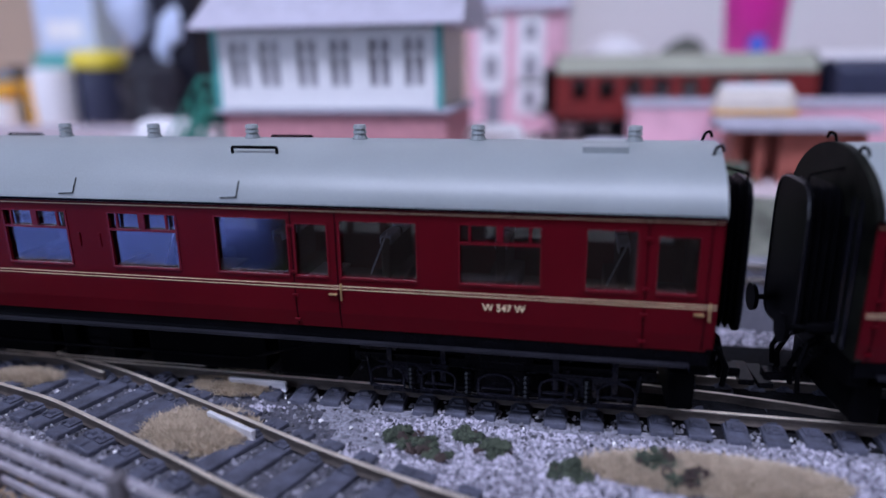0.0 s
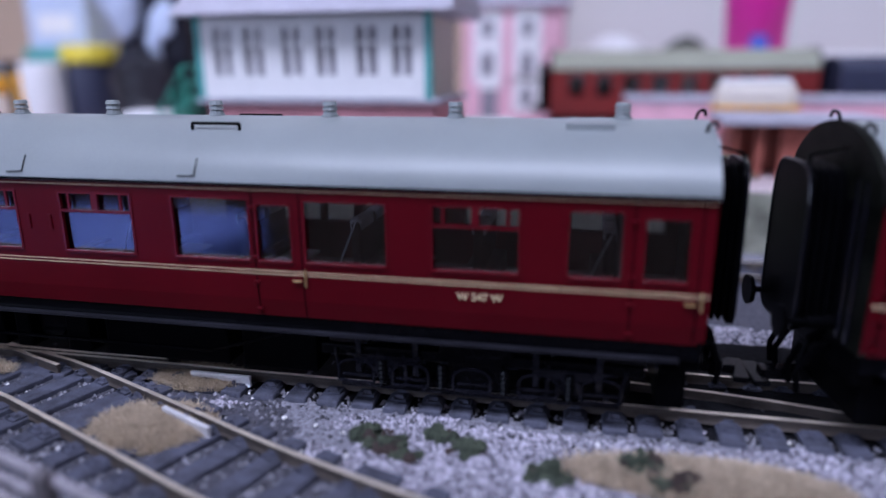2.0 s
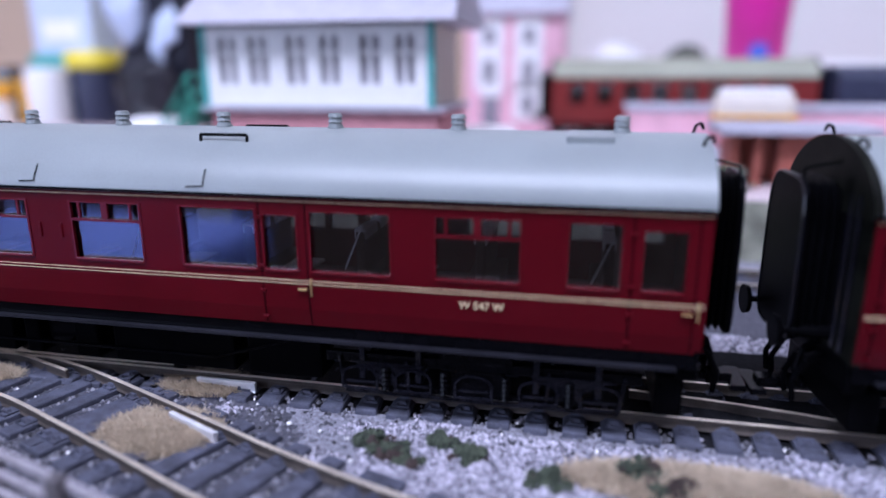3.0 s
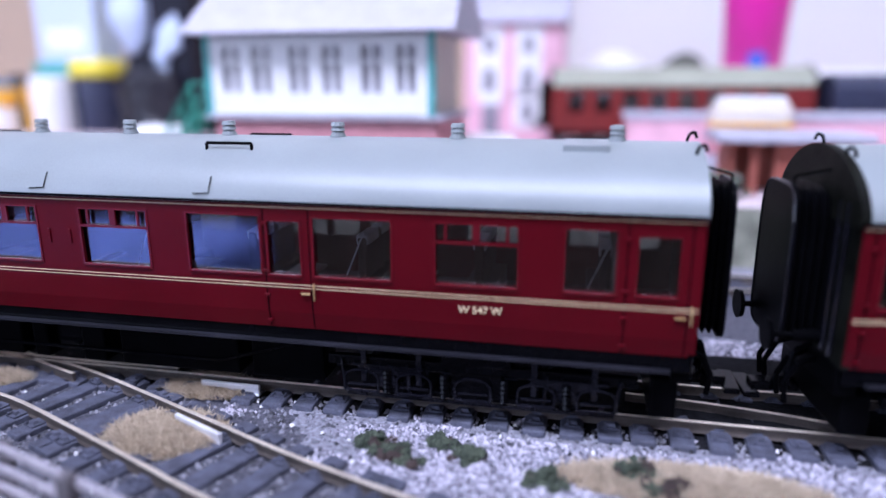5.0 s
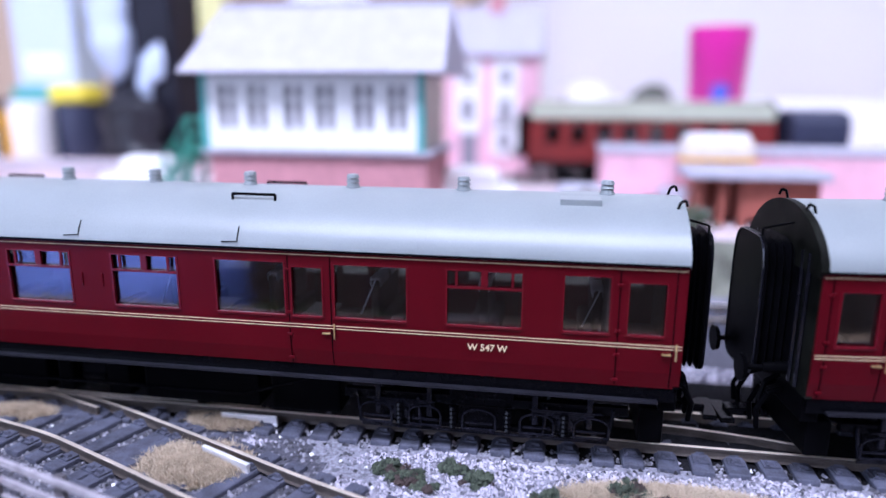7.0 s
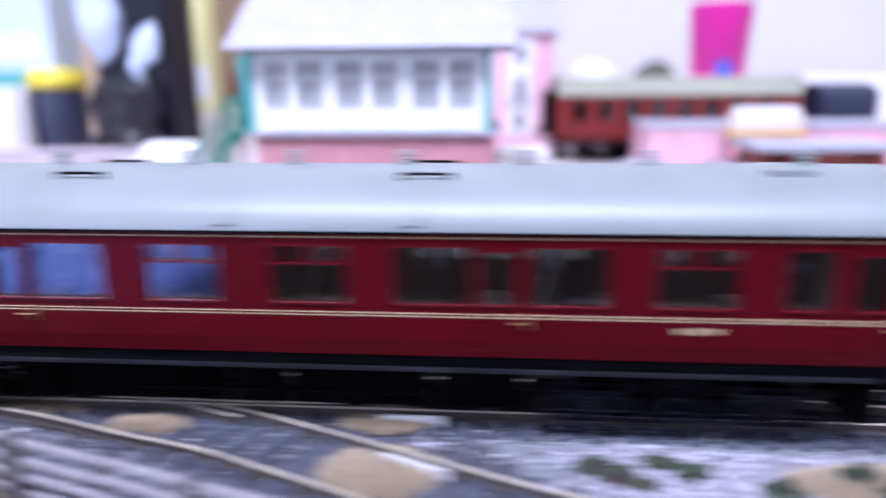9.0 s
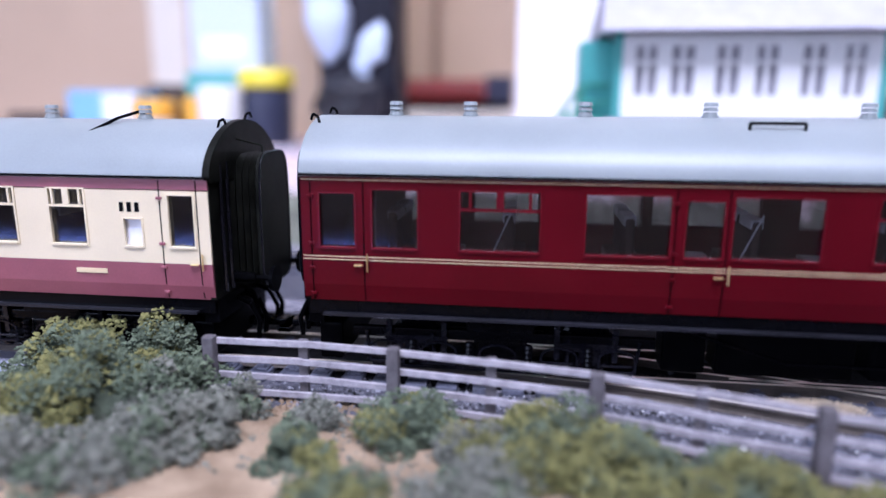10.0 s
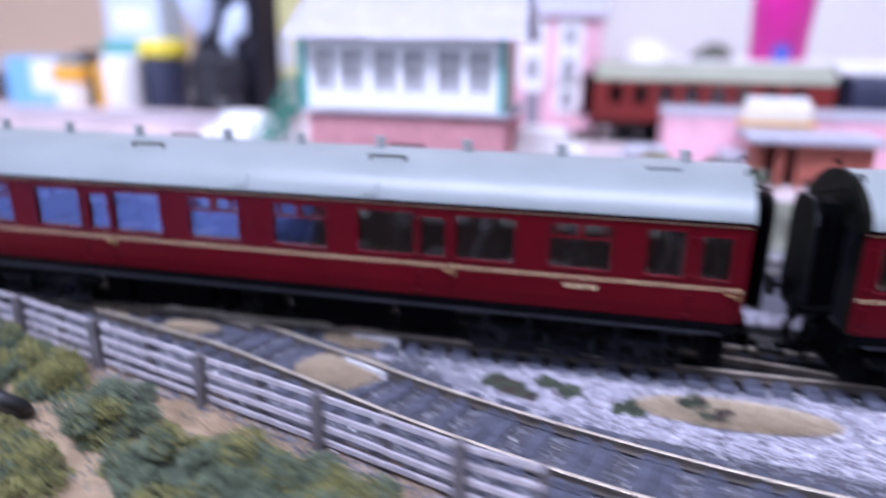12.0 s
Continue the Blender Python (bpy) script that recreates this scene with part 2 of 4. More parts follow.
def smooth_path(pts, step=0.4):
    """A Catmull-Rom line through points of the plan."""
    P = [Vector(p) for p in pts]
    P = [P[0] * 2 - P[1]] + P + [P[-1] * 2 - P[-2]]
    out = []
    for a, b, c, d in zip(P, P[1:], P[2:], P[3:]):
        k = max(2, int((c - b).length / step))
        for i in range(k):
            t = i / k
            out.append(0.5 * (2 * b + (c - a) * t + (2 * a - 5 * b + 4 * c - d) * t * t + (3 * b - a - 3 * c + d) * t ** 3))
    out.append(P[-2])
    return out


# ---------------------------------------------------------------- the room
RX0, RX1, RY0, RY1, RZ0, RZ1 = -190, 170, -140, 75, -90, 140


def wall(name, x0, x1, y0, y1, label, material=None):
    solid(name, box(B(), x0, x1, y0, y1, RZ0, RZ1), material or WALL, label, "wall", kind="structure")


wall("wall_north", RX0, RX1, RY1, RY1 + 8, "plain white painted wall behind the layout")
wall("wall_east", RX1, RX1 + 8, RY0, RY1, "unseen brown side wall, kept dark to dim reflections", SHADEWALL)
wall("wall_west", RX0 - 8, RX0, RY0, RY1, "plain beige painted side wall", DULLWALL)
bm = B()
box(bm, RX0, -170, RY0 - 8, RY0, RZ0, RZ1)
box(bm, -70, RX1, RY0 - 8, RY0, RZ0, RZ1)
box(bm, -170, -70, RY0 - 8, RY0, RZ0, 0)
box(bm, -170, -70, RY0 - 8, RY0, 100, RZ1)
solid("wall_south", bm, SHADEWALL, "unseen brown wall with a window opening, kept dark to dim reflections", "wall", kind="structure")
solid("floor", box(B(), RX0, RX1, RY0, RY1, RZ0 - 6, RZ0), FLOORMAT, "brown carpeted floor", "floor", kind="structure")
solid("ceiling", box(B(), RX0, RX1, RY0, RY1, RZ1, RZ1 + 6), DULLWALL, "plain beige ceiling", "ceiling", kind="structure")
win = thing("window_1", (-120, RY0, 0), "white framed window letting in daylight", "window", kind="structure")
for x0, x1, z0, z1 in ((-170, -165, 0, 100), (-75, -70, 0, 100), (-165, -75, 0, 5), (-165, -75, 95, 100), (-122, -118, 5, 95)):
    part("window_frame", box(B(), x0, x1, RY0 - 6, RY0 - 1, z0, z1, 0.4), WHITE, win)
lamp = thing("ceiling_light", (-10, -60, 140), "white rectangular ceiling light, switched on", "light")
part("frame", box(B(), -77, 57, -87, -33, 138.2, 139.9, 0.3), WHITE, lamp)
part("diffuser", box(B(), -73, 53, -83, -37, 136.8, 138.1, 0.4), GLOW, lamp)
# added out of view so the coach windows reflect something blue
bench = thing("blue_reflection_bench", (-100, -43, RZ0), "added unseen bench whose bright blue cushion the coach windows reflect", "bench")
part("cushion", box(B(), -165, -34, -52, -33, -16, -8, 1.5), BLUEREFLECT, bench, "bright blue cushion for the window reflections")
part("bench_box", box(B(), -164, -35, -51, -34, RZ0, -16.05, 0.5), WOOD, bench)
# added behind the camera: a dark mass for the panes to reflect
sbd = thing("sideboard", (60, -120, RZ0), "added unseen dark sideboard that keeps the window reflections dark", "sideboard")
part("carcass", box(B(), -165, 165, -139, -105, RZ0, -3, 0.5), DARKWOOD, sbd)
for k in range(5):
    d = part("door", box(B(), -32 + 39.2 * k, 5 + 39.2 * k, -104.9, -103, RZ0 + 6, -7, 0.3), DARKWOOD, sbd)
    part("knob", cyl(B(), (2 + 39.2 * k, -103, -45), (2 + 39.2 * k, -101, -45), 1.2), BRASS, d)

# ---------------------------------------------------------------- baseboard and ground


def fence_y(x):
    """The fence line in plan."""
    pts = ((-40, -0.2), (-27.4, -0.6), (-25.5, -0.6), (-23.6, -0.75), (-19.8, -1.4), (-16.4, -2.42), (-12.6, -3.5), (-9.15, -4.52), (-5.8, -5.6), (0, -6.95), (8, -8.0))
    for (a, ya), (b, yb) in zip(pts, pts[1:]):
        if a <= x <= b:
            return ya + (yb - ya) * (x - a) / (b - a)
    return 0.1 if x < -40 else -8


def ramp(y):
    t = min(max((y - 12.5) / 2.3, 0), 1)
    return -0.12 + 2.3 * t * t * (3 - 2 * t)


def ground_z(x, y):
    z = ramp(y)
    w = noise.noise(Vector((x * 0.5, y * 0.5, 3)))
    if y < fence_y(x) - 0.3:
        z += 0.12 * w + 0.05
    elif y > 13:
        z += 0.05 * w
    else:
        z += 0.03 * noise.noise(Vector((x * 2, y * 2, 7)))
    return z


TUFTS = ((-10.2, 0.9, 1.05, 0.55), (-9.95, -1.15, 1.15, 0.85), (0.0, -0.95, 2.15, 0.6), (-15.4, 0.35, 0.9, 0.35), (-18.2, 1.0, 1.2, 0.3))
xs = list(np.arange(-90, -34, 2.0)) + list(np.arange(-34, 8, 0.25)) + list(np.arange(8, 60.1, 2.0))
ys = list(np.arange(-9, 6.0, 0.25)) + list(np.arange(6.0, 16, 0.5)) + list(np.arange(16, 74.9, 2.0))
bm = B()
grid = [[bm.verts.new((x, y, ground_z(x, y))) for y in ys] for x in xs]
for i in range(len(xs) - 1):
    for j in range(len(ys) - 1):
        f = bm.faces.new((grid[i][j], grid[i + 1][j], grid[i + 1][j + 1], grid[i][j + 1]))
        x, y = (xs[i] + xs[i + 1]) / 2, (ys[j] + ys[j + 1]) / 2
        jit = 0.9 * noise.noise(Vector((x * 0.9, y * 0.9, 1)))
        f.smooth = True
        if any(((x - a) / p) ** 2 + ((y - c) / q) ** 2 < 1 + 0.5 * jit for a, c, p, q in TUFTS):
            f.material_index = 4
        elif 5.3 < y <= 6.2 + 0.3 * jit or 11.9 < y <= 13.0:
            f.material_index = 1
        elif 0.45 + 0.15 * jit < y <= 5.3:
            # bed under and behind the train, its shade put into the colour
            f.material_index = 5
        elif 5.0 < y <= 11.9:
            f.material_index = 0
        elif 13.0 < y < 15.0 + 2 * jit:
            f.material_index = 6
        elif y > 12:
            f.material_index = 3
        elif y < fence_y(x) - 0.35 + 0.4 * jit:
            f.material_index = 2
        elif x + 2 * jit > -7.5 and -4.5 < y < 1.0 and y > -1.6 - 0.1 * (x + 6) + jit * 0.5:
            f.material_index = 1
        else:
            f.material_index = 0
solid("ground", bm, [BALLAST, PALE, SAND, FARGROUND, STRAW, TRACKBED, VERGE], "model railway ground of ballast, sandy soil and plaster", "ground", kind="structure")
solid("baseboard", box(B(), -90, 60, -9, 74.9, -2.6, -0.62), WOOD, "plywood baseboard under the model railway", "baseboard", kind="structure")
bm = B()
for x in (-85, -15, 55):
    for y in (-4, 70):
        box(bm, x - 2, x + 2, y - 2, y + 2, RZ0, -2.61)
solid("board_trestle", bm, WOOD, "wooden legs carrying the baseboard", "trestle", kind="structure")
solid("pavement", box(B(), -60, -28.6, -0.6, 5.2, -0.11, 0.0, 0.02), ROAD, "smooth lilac-grey model road surface", "road", kind="structure")

# ---------------------------------------------------------------- railway track
HEAD, FOOT = 0.2, -0.03
RAILPROF = ((-0.055, 0.0), (0.055, 0.0), (0.03, 0.05), (0.03, 0.15), (0.048, 0.17), (0.048, 0.228), (0.036, 0.235), (-0.036, 0.235), (-0.048, 0.228), (-0.048, 0.17), (-0.03, 0.15), (-0.03, 0.05))
RAILMI = [0, 0, 0, 0, 0, 1, 1, 1, 0, 0, 0, 0]


def rail(parent, pts, name="rail", label="", head=None):
    bm = B()
    sweep(bm, RAILPROF, [(p[0], p[1], FOOT) for p in pts], RAILMI)
    return part(name, bm, [head or RAILSIDE, head or RAILTOP], parent, label)


def sleeper_mesh(length):
    bm = B()
    box(bm, -0.21, 0.21, -length / 2, length / 2, -0.1, 0.03, 0.03, top=0.985)
    for s in (-0.86, 0.86):
        box(bm, -0.15, 0.15, s - 0.24, s + 0.24, 0.03, 0.07)
        for k in (-0.12, 0.12):
            box(bm, -0.1, 0.1, s + k - 0.05, s + k + 0.05, 0.07, 0.13, top=0.7)
            cyl(bm, (0.08 * (1 if k > 0 else -1), s + 1.75 * k, 0.07), (0.08 * (1 if k > 0 else -1), s + 1.75 * k, 0.12), 0.035, seg=6)
    return finish("sleeper_pattern", bm, SLEEPER)


pattern = sleeper_mesh(2.8)
SLEEPER_MESH = pattern.data
bpy.data.objects.remove(pattern)


def sleeper(parent, x, y, turn, stretch=1.0, wide=1.0):
    ob = new("sleeper", SLEEPER_MESH)
    ob.parent = parent
    ob.matrix_basis = Matrix.Translation((Vector((x, y, FOOT)) - BASE[parent.name]) * MM) @ Matrix.Rotation(turn, 4, "Z") @ Matrix.Diagonal((wide, stretch, 1, 1))


main = thing("railway_track", (0, 1.83, -0.12), "straight model railway track with dark sleepers and worn rails", "track", kind="structure")
rail(main, [(-62, 1.0), (48, 1.0)])
rail(main, [(-62, 2.66), (48, 2.66)])
rail(main, [(-1.0, 2.0), (0.6, 1.86), (2.2, 1.62), (3.4, 1.35)], "switch_blade", "bright loose switch blade")
branch = thing("diverging_track", (-9, -1.5, -0.12), "curved diverging turnout track with worn brassy rails", "track", kind="structure")
far_rail = smooth_path([(-22, 2.6, 0), (-19, 2.2, 0), (-17, 1.75, 0), (-15.15, 1.2, 0), (-13.2, 0.7, 0), (-11.3, -0.02, 0), (-9.07, -0.92, 0), (-7.2, -1.68, 0), (-4.78, -2.5, 0), (-2.1, -3.25, 0), (0.6, -3.85, 0), (4.5, -4.45, 0), (12, -5.2, 0)])
near_rail, centre = [], []
for i, p in enumerate(far_rail):
    d = far_rail[min(i + 1, len(far_rail) - 1)] - far_rail[max(i - 1, 0)]
    n = Vector((d.y, -d.x, 0)).normalized()
    near_rail.append(p + n * 1.68)
    centre.append((p + n * 0.84, math.atan2(d.y, d.x)))
rail(branch, [p for p in far_rail if p.x < -14.9])
rail(branch, [p for p in far_rail if p.x > -14.5])
rail(branch, near_rail)
rail(branch, [(-10.3, 0.74), (-8.9, 0.72)], "check_rail", "bright silver check rail", STEEL)
rail(branch, [(-9.95, -0.80), (-8.65, -1.36)], "check_rail", "bright silver check rail", STEEL)
rail(branch, [(-17.4, 1.45), (-14.9, 0.95), (-13.4, 0.45)], "wing_rail")
rail(branch, [(-16.8, 1.2), (-13.2, 1.15), (-11.2, 1.22)], "wing_rail")
x = -44.0
while x < 30:
    if not (-60 < x < -28.8):
        sleeper(main, x + random.uniform(-0.04, 0.04), 1.83 + random.uniform(-0.05, 0.03), random.uniform(-0.04, 0.04), 1.06, 1.12)
    x += 0.71
s, last = 0.0, None
for p, a in centre:
    if p.x < -16.5:
        continue
    if last is not None:
        s += (p - last).length
    last = p
    if s > 0.76:
        s -= 0.76
        sleeper(branch, p.x, p.y, a + random.uniform(-0.03, 0.03), 1.06)


# near-black sheets over the sleepers, coloured as the shade below the coaches
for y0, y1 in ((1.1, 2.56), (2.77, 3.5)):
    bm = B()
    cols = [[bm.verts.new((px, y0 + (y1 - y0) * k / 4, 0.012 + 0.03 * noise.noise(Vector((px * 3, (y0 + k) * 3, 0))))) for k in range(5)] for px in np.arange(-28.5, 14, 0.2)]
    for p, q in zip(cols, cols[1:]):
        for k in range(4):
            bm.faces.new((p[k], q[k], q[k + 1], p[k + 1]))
    solid("shade_infill", bm, TRACKBED, "near-black sheet under the coaches with their shade in its colour", "ballast", kind="structure")

second = thing("railway_track", (0, 11.0, -0.12), "second parallel model railway track behind the train", "track", kind="structure")
rail(second, [(-62, 10.17), (48, 10.17)])
rail(second, [(-62, 11.83), (48, 11.83)])
for x0, x1 in ((-40, -27), (-6, 12)):
    x = x0
    while x < x1:
        sleeper(second, x, 11.0, 0.0)
        x += 0.76


# ballast stones, real grains
def grains(name, n, region, size, material, label, zoff=0.0):
    rng = np.random.default_rng(5 + n)
    shape = np.array([(1, 0, -0.3), (-0.5, 0.9, -0.3), (-0.5, -0.9, -0.3), (0.1, 0.1, 0.9), (0.6, 0.7, 0.3), (-0.8, 0.1, 0.4)])
    tri = np.array([(0, 2, 1), (0, 4, 3), (0, 1, 4), (1, 5, 3), (1, 3, 4), (1, 2, 5), (2, 3, 5), (2, 0, 3)])
    x0, x1, y0, y1, keep = region
    V, Fc, k = [], [], 0
    while k < n:
        x, y = rng.uniform(x0, x1), rng.uniform(y0, y1)
        if not keep(x, y):
            if rng.random() < 0.0005:
                k += 1
            continue
        q = size * rng.uniform(0.5, 1.4)
        a = rng.uniform(0, 6.28)
        pts = shape * (1 + rng.uniform(-0.35, 0.35, shape.shape)) * q
        c, sn = math.cos(a), math.sin(a)
        pts = pts @ np.array([(c, sn, 0), (-sn, c, 0), (0, 0, 1)])
        V.append((pts + (x, y, ground_z(x, y) + 0.2 * q + zoff)) * MM)
        Fc.append(tri + 6 * (len(V) - 1))
        k += 1
    me = bpy.data.meshes.new(name)
    me.from_pydata(np.concatenate(V).tolist(), [], np.concatenate(Fc).tolist())
    me.materials.append(material)
    return tagged(new(name, me), label, "gravel", kind="stuff")


def patchy(x, y, k=0.0):
    return noise.noise(Vector((x * 0.45, y * 0.9, 2))) + 0.5 * noise.noise(Vector((x * 1.7, y * 1.7, 5))) > k


grains("pale_ballast", 20000, (-9.5, 8, -4.6, 1.0, lambda x, y: y > -1.9 - 0.12 * (x + 6) and (x > -6 or patchy(x, y, 0.0)) and (y < 0.15 or patchy(x * 2, y * 2, 0.35))), 0.042, STONE_PALE, "loose pale lilac-white ballast grains beside the track")
grains("back_ballast", 3000, (-31, 9, 5.3, 6.3, lambda x, y: x > -1.5 or x < -25), 0.05, STONE_PALE, "loose pale ballast grains behind the train")
grains("grey_ballast", 12000, (-30, 10, -7.5, 0.85, lambda x, y: y > fence_y(x) - 0.2 and x > -27.8), 0.05, STONE, "loose dark and mid grey ballast grains between the sleepers")
grains("scattered_chippings", 260, (-22, 8, -6.5, 1.0, lambda x, y: y > fence_y(x)), 0.045, WHITE, "scattered bright white stone chippings on the ballast", 0.03)


grains("bank_scatter", 5000, (-34, -6, -8.5, 0.0, lambda x, y: y < fence_y(x) - 0.25 and patchy(x * 1.6, y * 1.3, -0.05)), 0.045, LEAF_C, "loose crumbs of foam scatter over the sandy bank")
grains("soil_crumbs", 3500, (-34, -2, -7.5, 0.2, lambda x, y: -0.75 < y - fence_y(x) + 0.35 * noise.noise(Vector((x, y, 4))) < 0.35), 0.05, SAND, "loose crumbs of sandy soil along the foot of the fence")


# ---------------------------------------------------------------- coaches
def profile_roof(zc, rise, half=1.83, mid=1.78, n=40):
    out = []
    for i in range(n + 1):
        u = -math.cos(math.pi * i / n)
        out.append((mid + half * u, zc + rise * max(1 - u * u, 0) ** 0.6))
    return out


PANE_Z, PANE_T, DOOR_T, SIDE_B, SIDE_T = 3.02, 4.22, 4.13, 1.9, 4.47


def side_wall(bm, length, wins, outer, inner, z0, z1, upper):
    """One side with real openings. upper: only the part above the waist, for a livery in two colours."""
    a, b = min(outer, inner), max(outer, inner)
    lean = 0.09 if outer < inner else -0.09
    if z0 < PANE_Z:
        prof = [(outer + lean, z0), (outer + lean * 0.3, z0 + 0.35), (outer, z0 + 0.8 if not upper else z0 + 0.05), (outer, PANE_Z), (inner, PANE_Z), (inner, z0 + 0.8), (inner + lean * 0.9, z0)]
        if upper:
            prof = [(outer, z0), (outer, PANE_Z), (inner, PANE_Z), (inner, z0)]
        extrude_x(bm, prof, 0, length)
    box(bm, 0, length, a, b, PANE_T, z1)
    edge = 0.0
    for w in wins:
        box(bm, edge, w[1], a, b, PANE_Z, PANE_T)
        if w[0] in "Ds":
            t = DOOR_T if w[0] == "D" else 3.62
            box(bm, w[1], w[2], a, b, t, PANE_T)
        edge = w[2]
    box(bm, edge, length, a, b, PANE_Z, PANE_T)
    return bm


def bogie(parent, cx, zr):
    ob = part("bogie", box(B(), cx - 2.3, cx + 2.3, 1.0, 2.56, zr + 0.75, zr + 0.95, 0.03), DARK, parent, "black bogie with sprung axleboxes")
    for y0, y1 in ((0.38, 0.55), (3.01, 3.18)):
        bm = B()
        box(bm, cx - 3.1, cx + 3.1, y0, y1, zr + 0.86, zr + 1.06, 0.02)
        for s in (-1, 1):
            box(bm, cx + s * 1.8 - 0.12, cx + s * 1.8 + 0.42 * s, y0, y1, zr + 0.42, zr + 0.9, 0.02)
            box(bm, cx + s * 1.8 - 0.45 * s, cx + s * 1.8 - 0.28 * s, y0, y1, zr + 0.3, zr + 0.9, 0.02)
        box(bm, cx - 1.35, cx + 1.35, y0, y1, zr + 0.3, zr + 0.42, 0.02)
        box(bm, cx - 0.55, cx + 0.55, y0 - 0.03, y1 + 0.03, zr + 0.38, zr + 0.88, 0.03)
        part("side_frame", bm, DARK, ob)
        for s in (-1.8, 1.8):
            ya, yb = (y0 - 0.1, y0 + 0.05) if y0 < 1 else (y1 - 0.05, y1 + 0.1)
            bm = B()
            cyl(bm, (cx + s, ya, zr + 0.62), (cx + s, yb, zr + 0.62), 0.17)
            box(bm, cx + s - 0.22, cx + s + 0.22, min(y0, ya) + 0.06, max(y1, yb) - 0.06, zr + 0.44, zr + 0.82, 0.03)
            part("axlebox", bm, GLINTSTEEL, ob)
            bm = B()
            for k in range(4):
                w = 0.75 - 0.15 * k
                box(bm, cx + s - w, cx + s + w, ya, yb, zr + 0.9 - 0.045 * k, zr + 0.935 - 0.045 * k)
            part("leaf_spring", bm, GLINTSTEEL, ob)
    for s in (-1.8, -0.9, 0.9, 1.8):
        bm = B()
        tube(bm, [(cx + s * 1.55, 0.34, zr + 1.0), (cx + s * 1.5, 0.33, zr + 0.35), (cx + s * 1.25, 0.33, zr + 0.25)], 0.04)
        box(bm, cx + s * 1.28 - 0.06, cx + s * 1.28 + 0.06, 0.3, 0.37, zr + 0.55, zr + 1.25, 0.015)
        part("brake_hanger", bm, GLINTSTEEL, ob)
    for s in (-2.35, -1.25, -0.05, 1.2, 2.35):
        bm = B()
        arc = [(cx + s + 0.36 * math.cos(a), 0.27, zr + 0.62 + 0.2 * math.sin(a)) for a in [math.pi * k / 8 for k in range(9)]]
        tube(bm, arc, 0.025)
        tube(bm, [(cx + s - 0.36, 0.27, zr + 0.62), (cx + s - 0.36, 0.27, zr + 0.36), (cx + s + 0.36, 0.27, zr + 0.36), (cx + s + 0.36, 0.27, zr + 0.62)], 0.03)
        box(bm, cx + s - 0.3, cx + s + 0.3, 0.28, 0.36, zr + 0.46, zr + 0.5, 0.01)
        part("spring_hoop", bm, GLINTSTEEL, ob)
    for s in (-1.8, -0.62, 0.58, 1.78):
        bm = B()
        for k in range(5):
            cyl(bm, (cx + s, 0.26, zr + 0.4 + 0.1 * k), (cx + s, 0.26, zr + 0.46 + 0.1 * k), 0.1, 0.075, 10)
        part("coil_spring", bm, DARK, ob)
    part("brake_beam", box(B(), cx - 2.7, cx + 2.7, 0.36, 0.42, zr + 0.2, zr + 0.27, 0.01), GLINTSTEEL, ob)
    part("bolster", box(B(), cx - 0.7, cx + 0.7, 0.3, 0.6, zr + 1.05, zr + 1.35, 0.04), DARK, ob)
    for s in (-1.8, 1.8):
        for y in (1.0, 2.66):
            bm = B()
            turned(bm, [(0.08, -0.14), (0.5, -0.14), (0.56, -0.1), (0.56, 0.02), (0.64, 0.06), (0.64, 0.1), (0.1, 0.1)], (cx + s, 1.0 if y < 2 else 2.66, zr + 0.56), 22, "y")
            part("wheel", bm, DARK, ob, "black wheel with a bright worn tyre")
        part("axle", cyl(B(), (cx + s, 0.7, zr + 0.56), (cx + s, 2.95, zr + 0.56), 0.08), STEEL, ob)


def gangway(parent, x, d, zb, depth, material=BLACK):
    """The black corridor connection on an end, with rounded shoulders. d: which way it points."""
    top, seg = 4.86, 40

    def outline(g):
        pts = []
        for a in range(seg):
            c, sn = math.cos(2 * math.pi * a / seg), math.sin(2 * math.pi * a / seg)
            y = 1.78 + (0.8 + g) * math.copysign(abs(c) ** 0.4, c)
            pts.append((y, (zb + top) / 2 + ((top - zb) / 2 + g) * math.copysign(abs(sn) ** (0.45 if sn > 0 else 0.2), sn)))
        return pts

    def shell(bm, rows):
        rings = [[bm.verts.new((px, y, z)) for y, z in outline(g)] for px, g in rows]
        for p, q in zip(rings, rings[1:]):
            for a in range(seg):
                bm.faces.new((p[a], p[(a + 1) % seg], q[(a + 1) % seg], q[a]))
        bm.faces.new(rings[0])
        bm.faces.new(rings[-1])
        return bm

    folds = max(3, round(depth / 0.14))
    rows = [(x + d * depth * k / (2 * folds), -0.08 if k % 2 else 0.03) for k in range(2 * folds + 1)]
    gw = part("gangway", shell(B(), rows), material, parent, "black folded corridor bellows")
    f = x + d * depth
    part("gangway_plate", shell(B(), [(f, 0.02), (f + d * 0.01, 0.07), (f + d * 0.07, 0.07), (f + d * 0.09, 0.04)]), material, gw)
    # thin added tube that draws the bluish highlight round the plate
    rim = [(f + d * 0.09, y, z) for y, z in outline(0.05)]
    part("highlight_rim", tube(B(), rim + rim[:1], 0.022), GLINTSTEEL, gw, "added thin rim drawing the highlight along the plate's edge")
    part("gangway_hanger", tube(B(), [(f + d * 0.04, 1.3, top + 0.02), (f + d * 0.04, 1.3, top + 0.2), (x, 1.3, top + 0.34)], 0.025), material, gw)


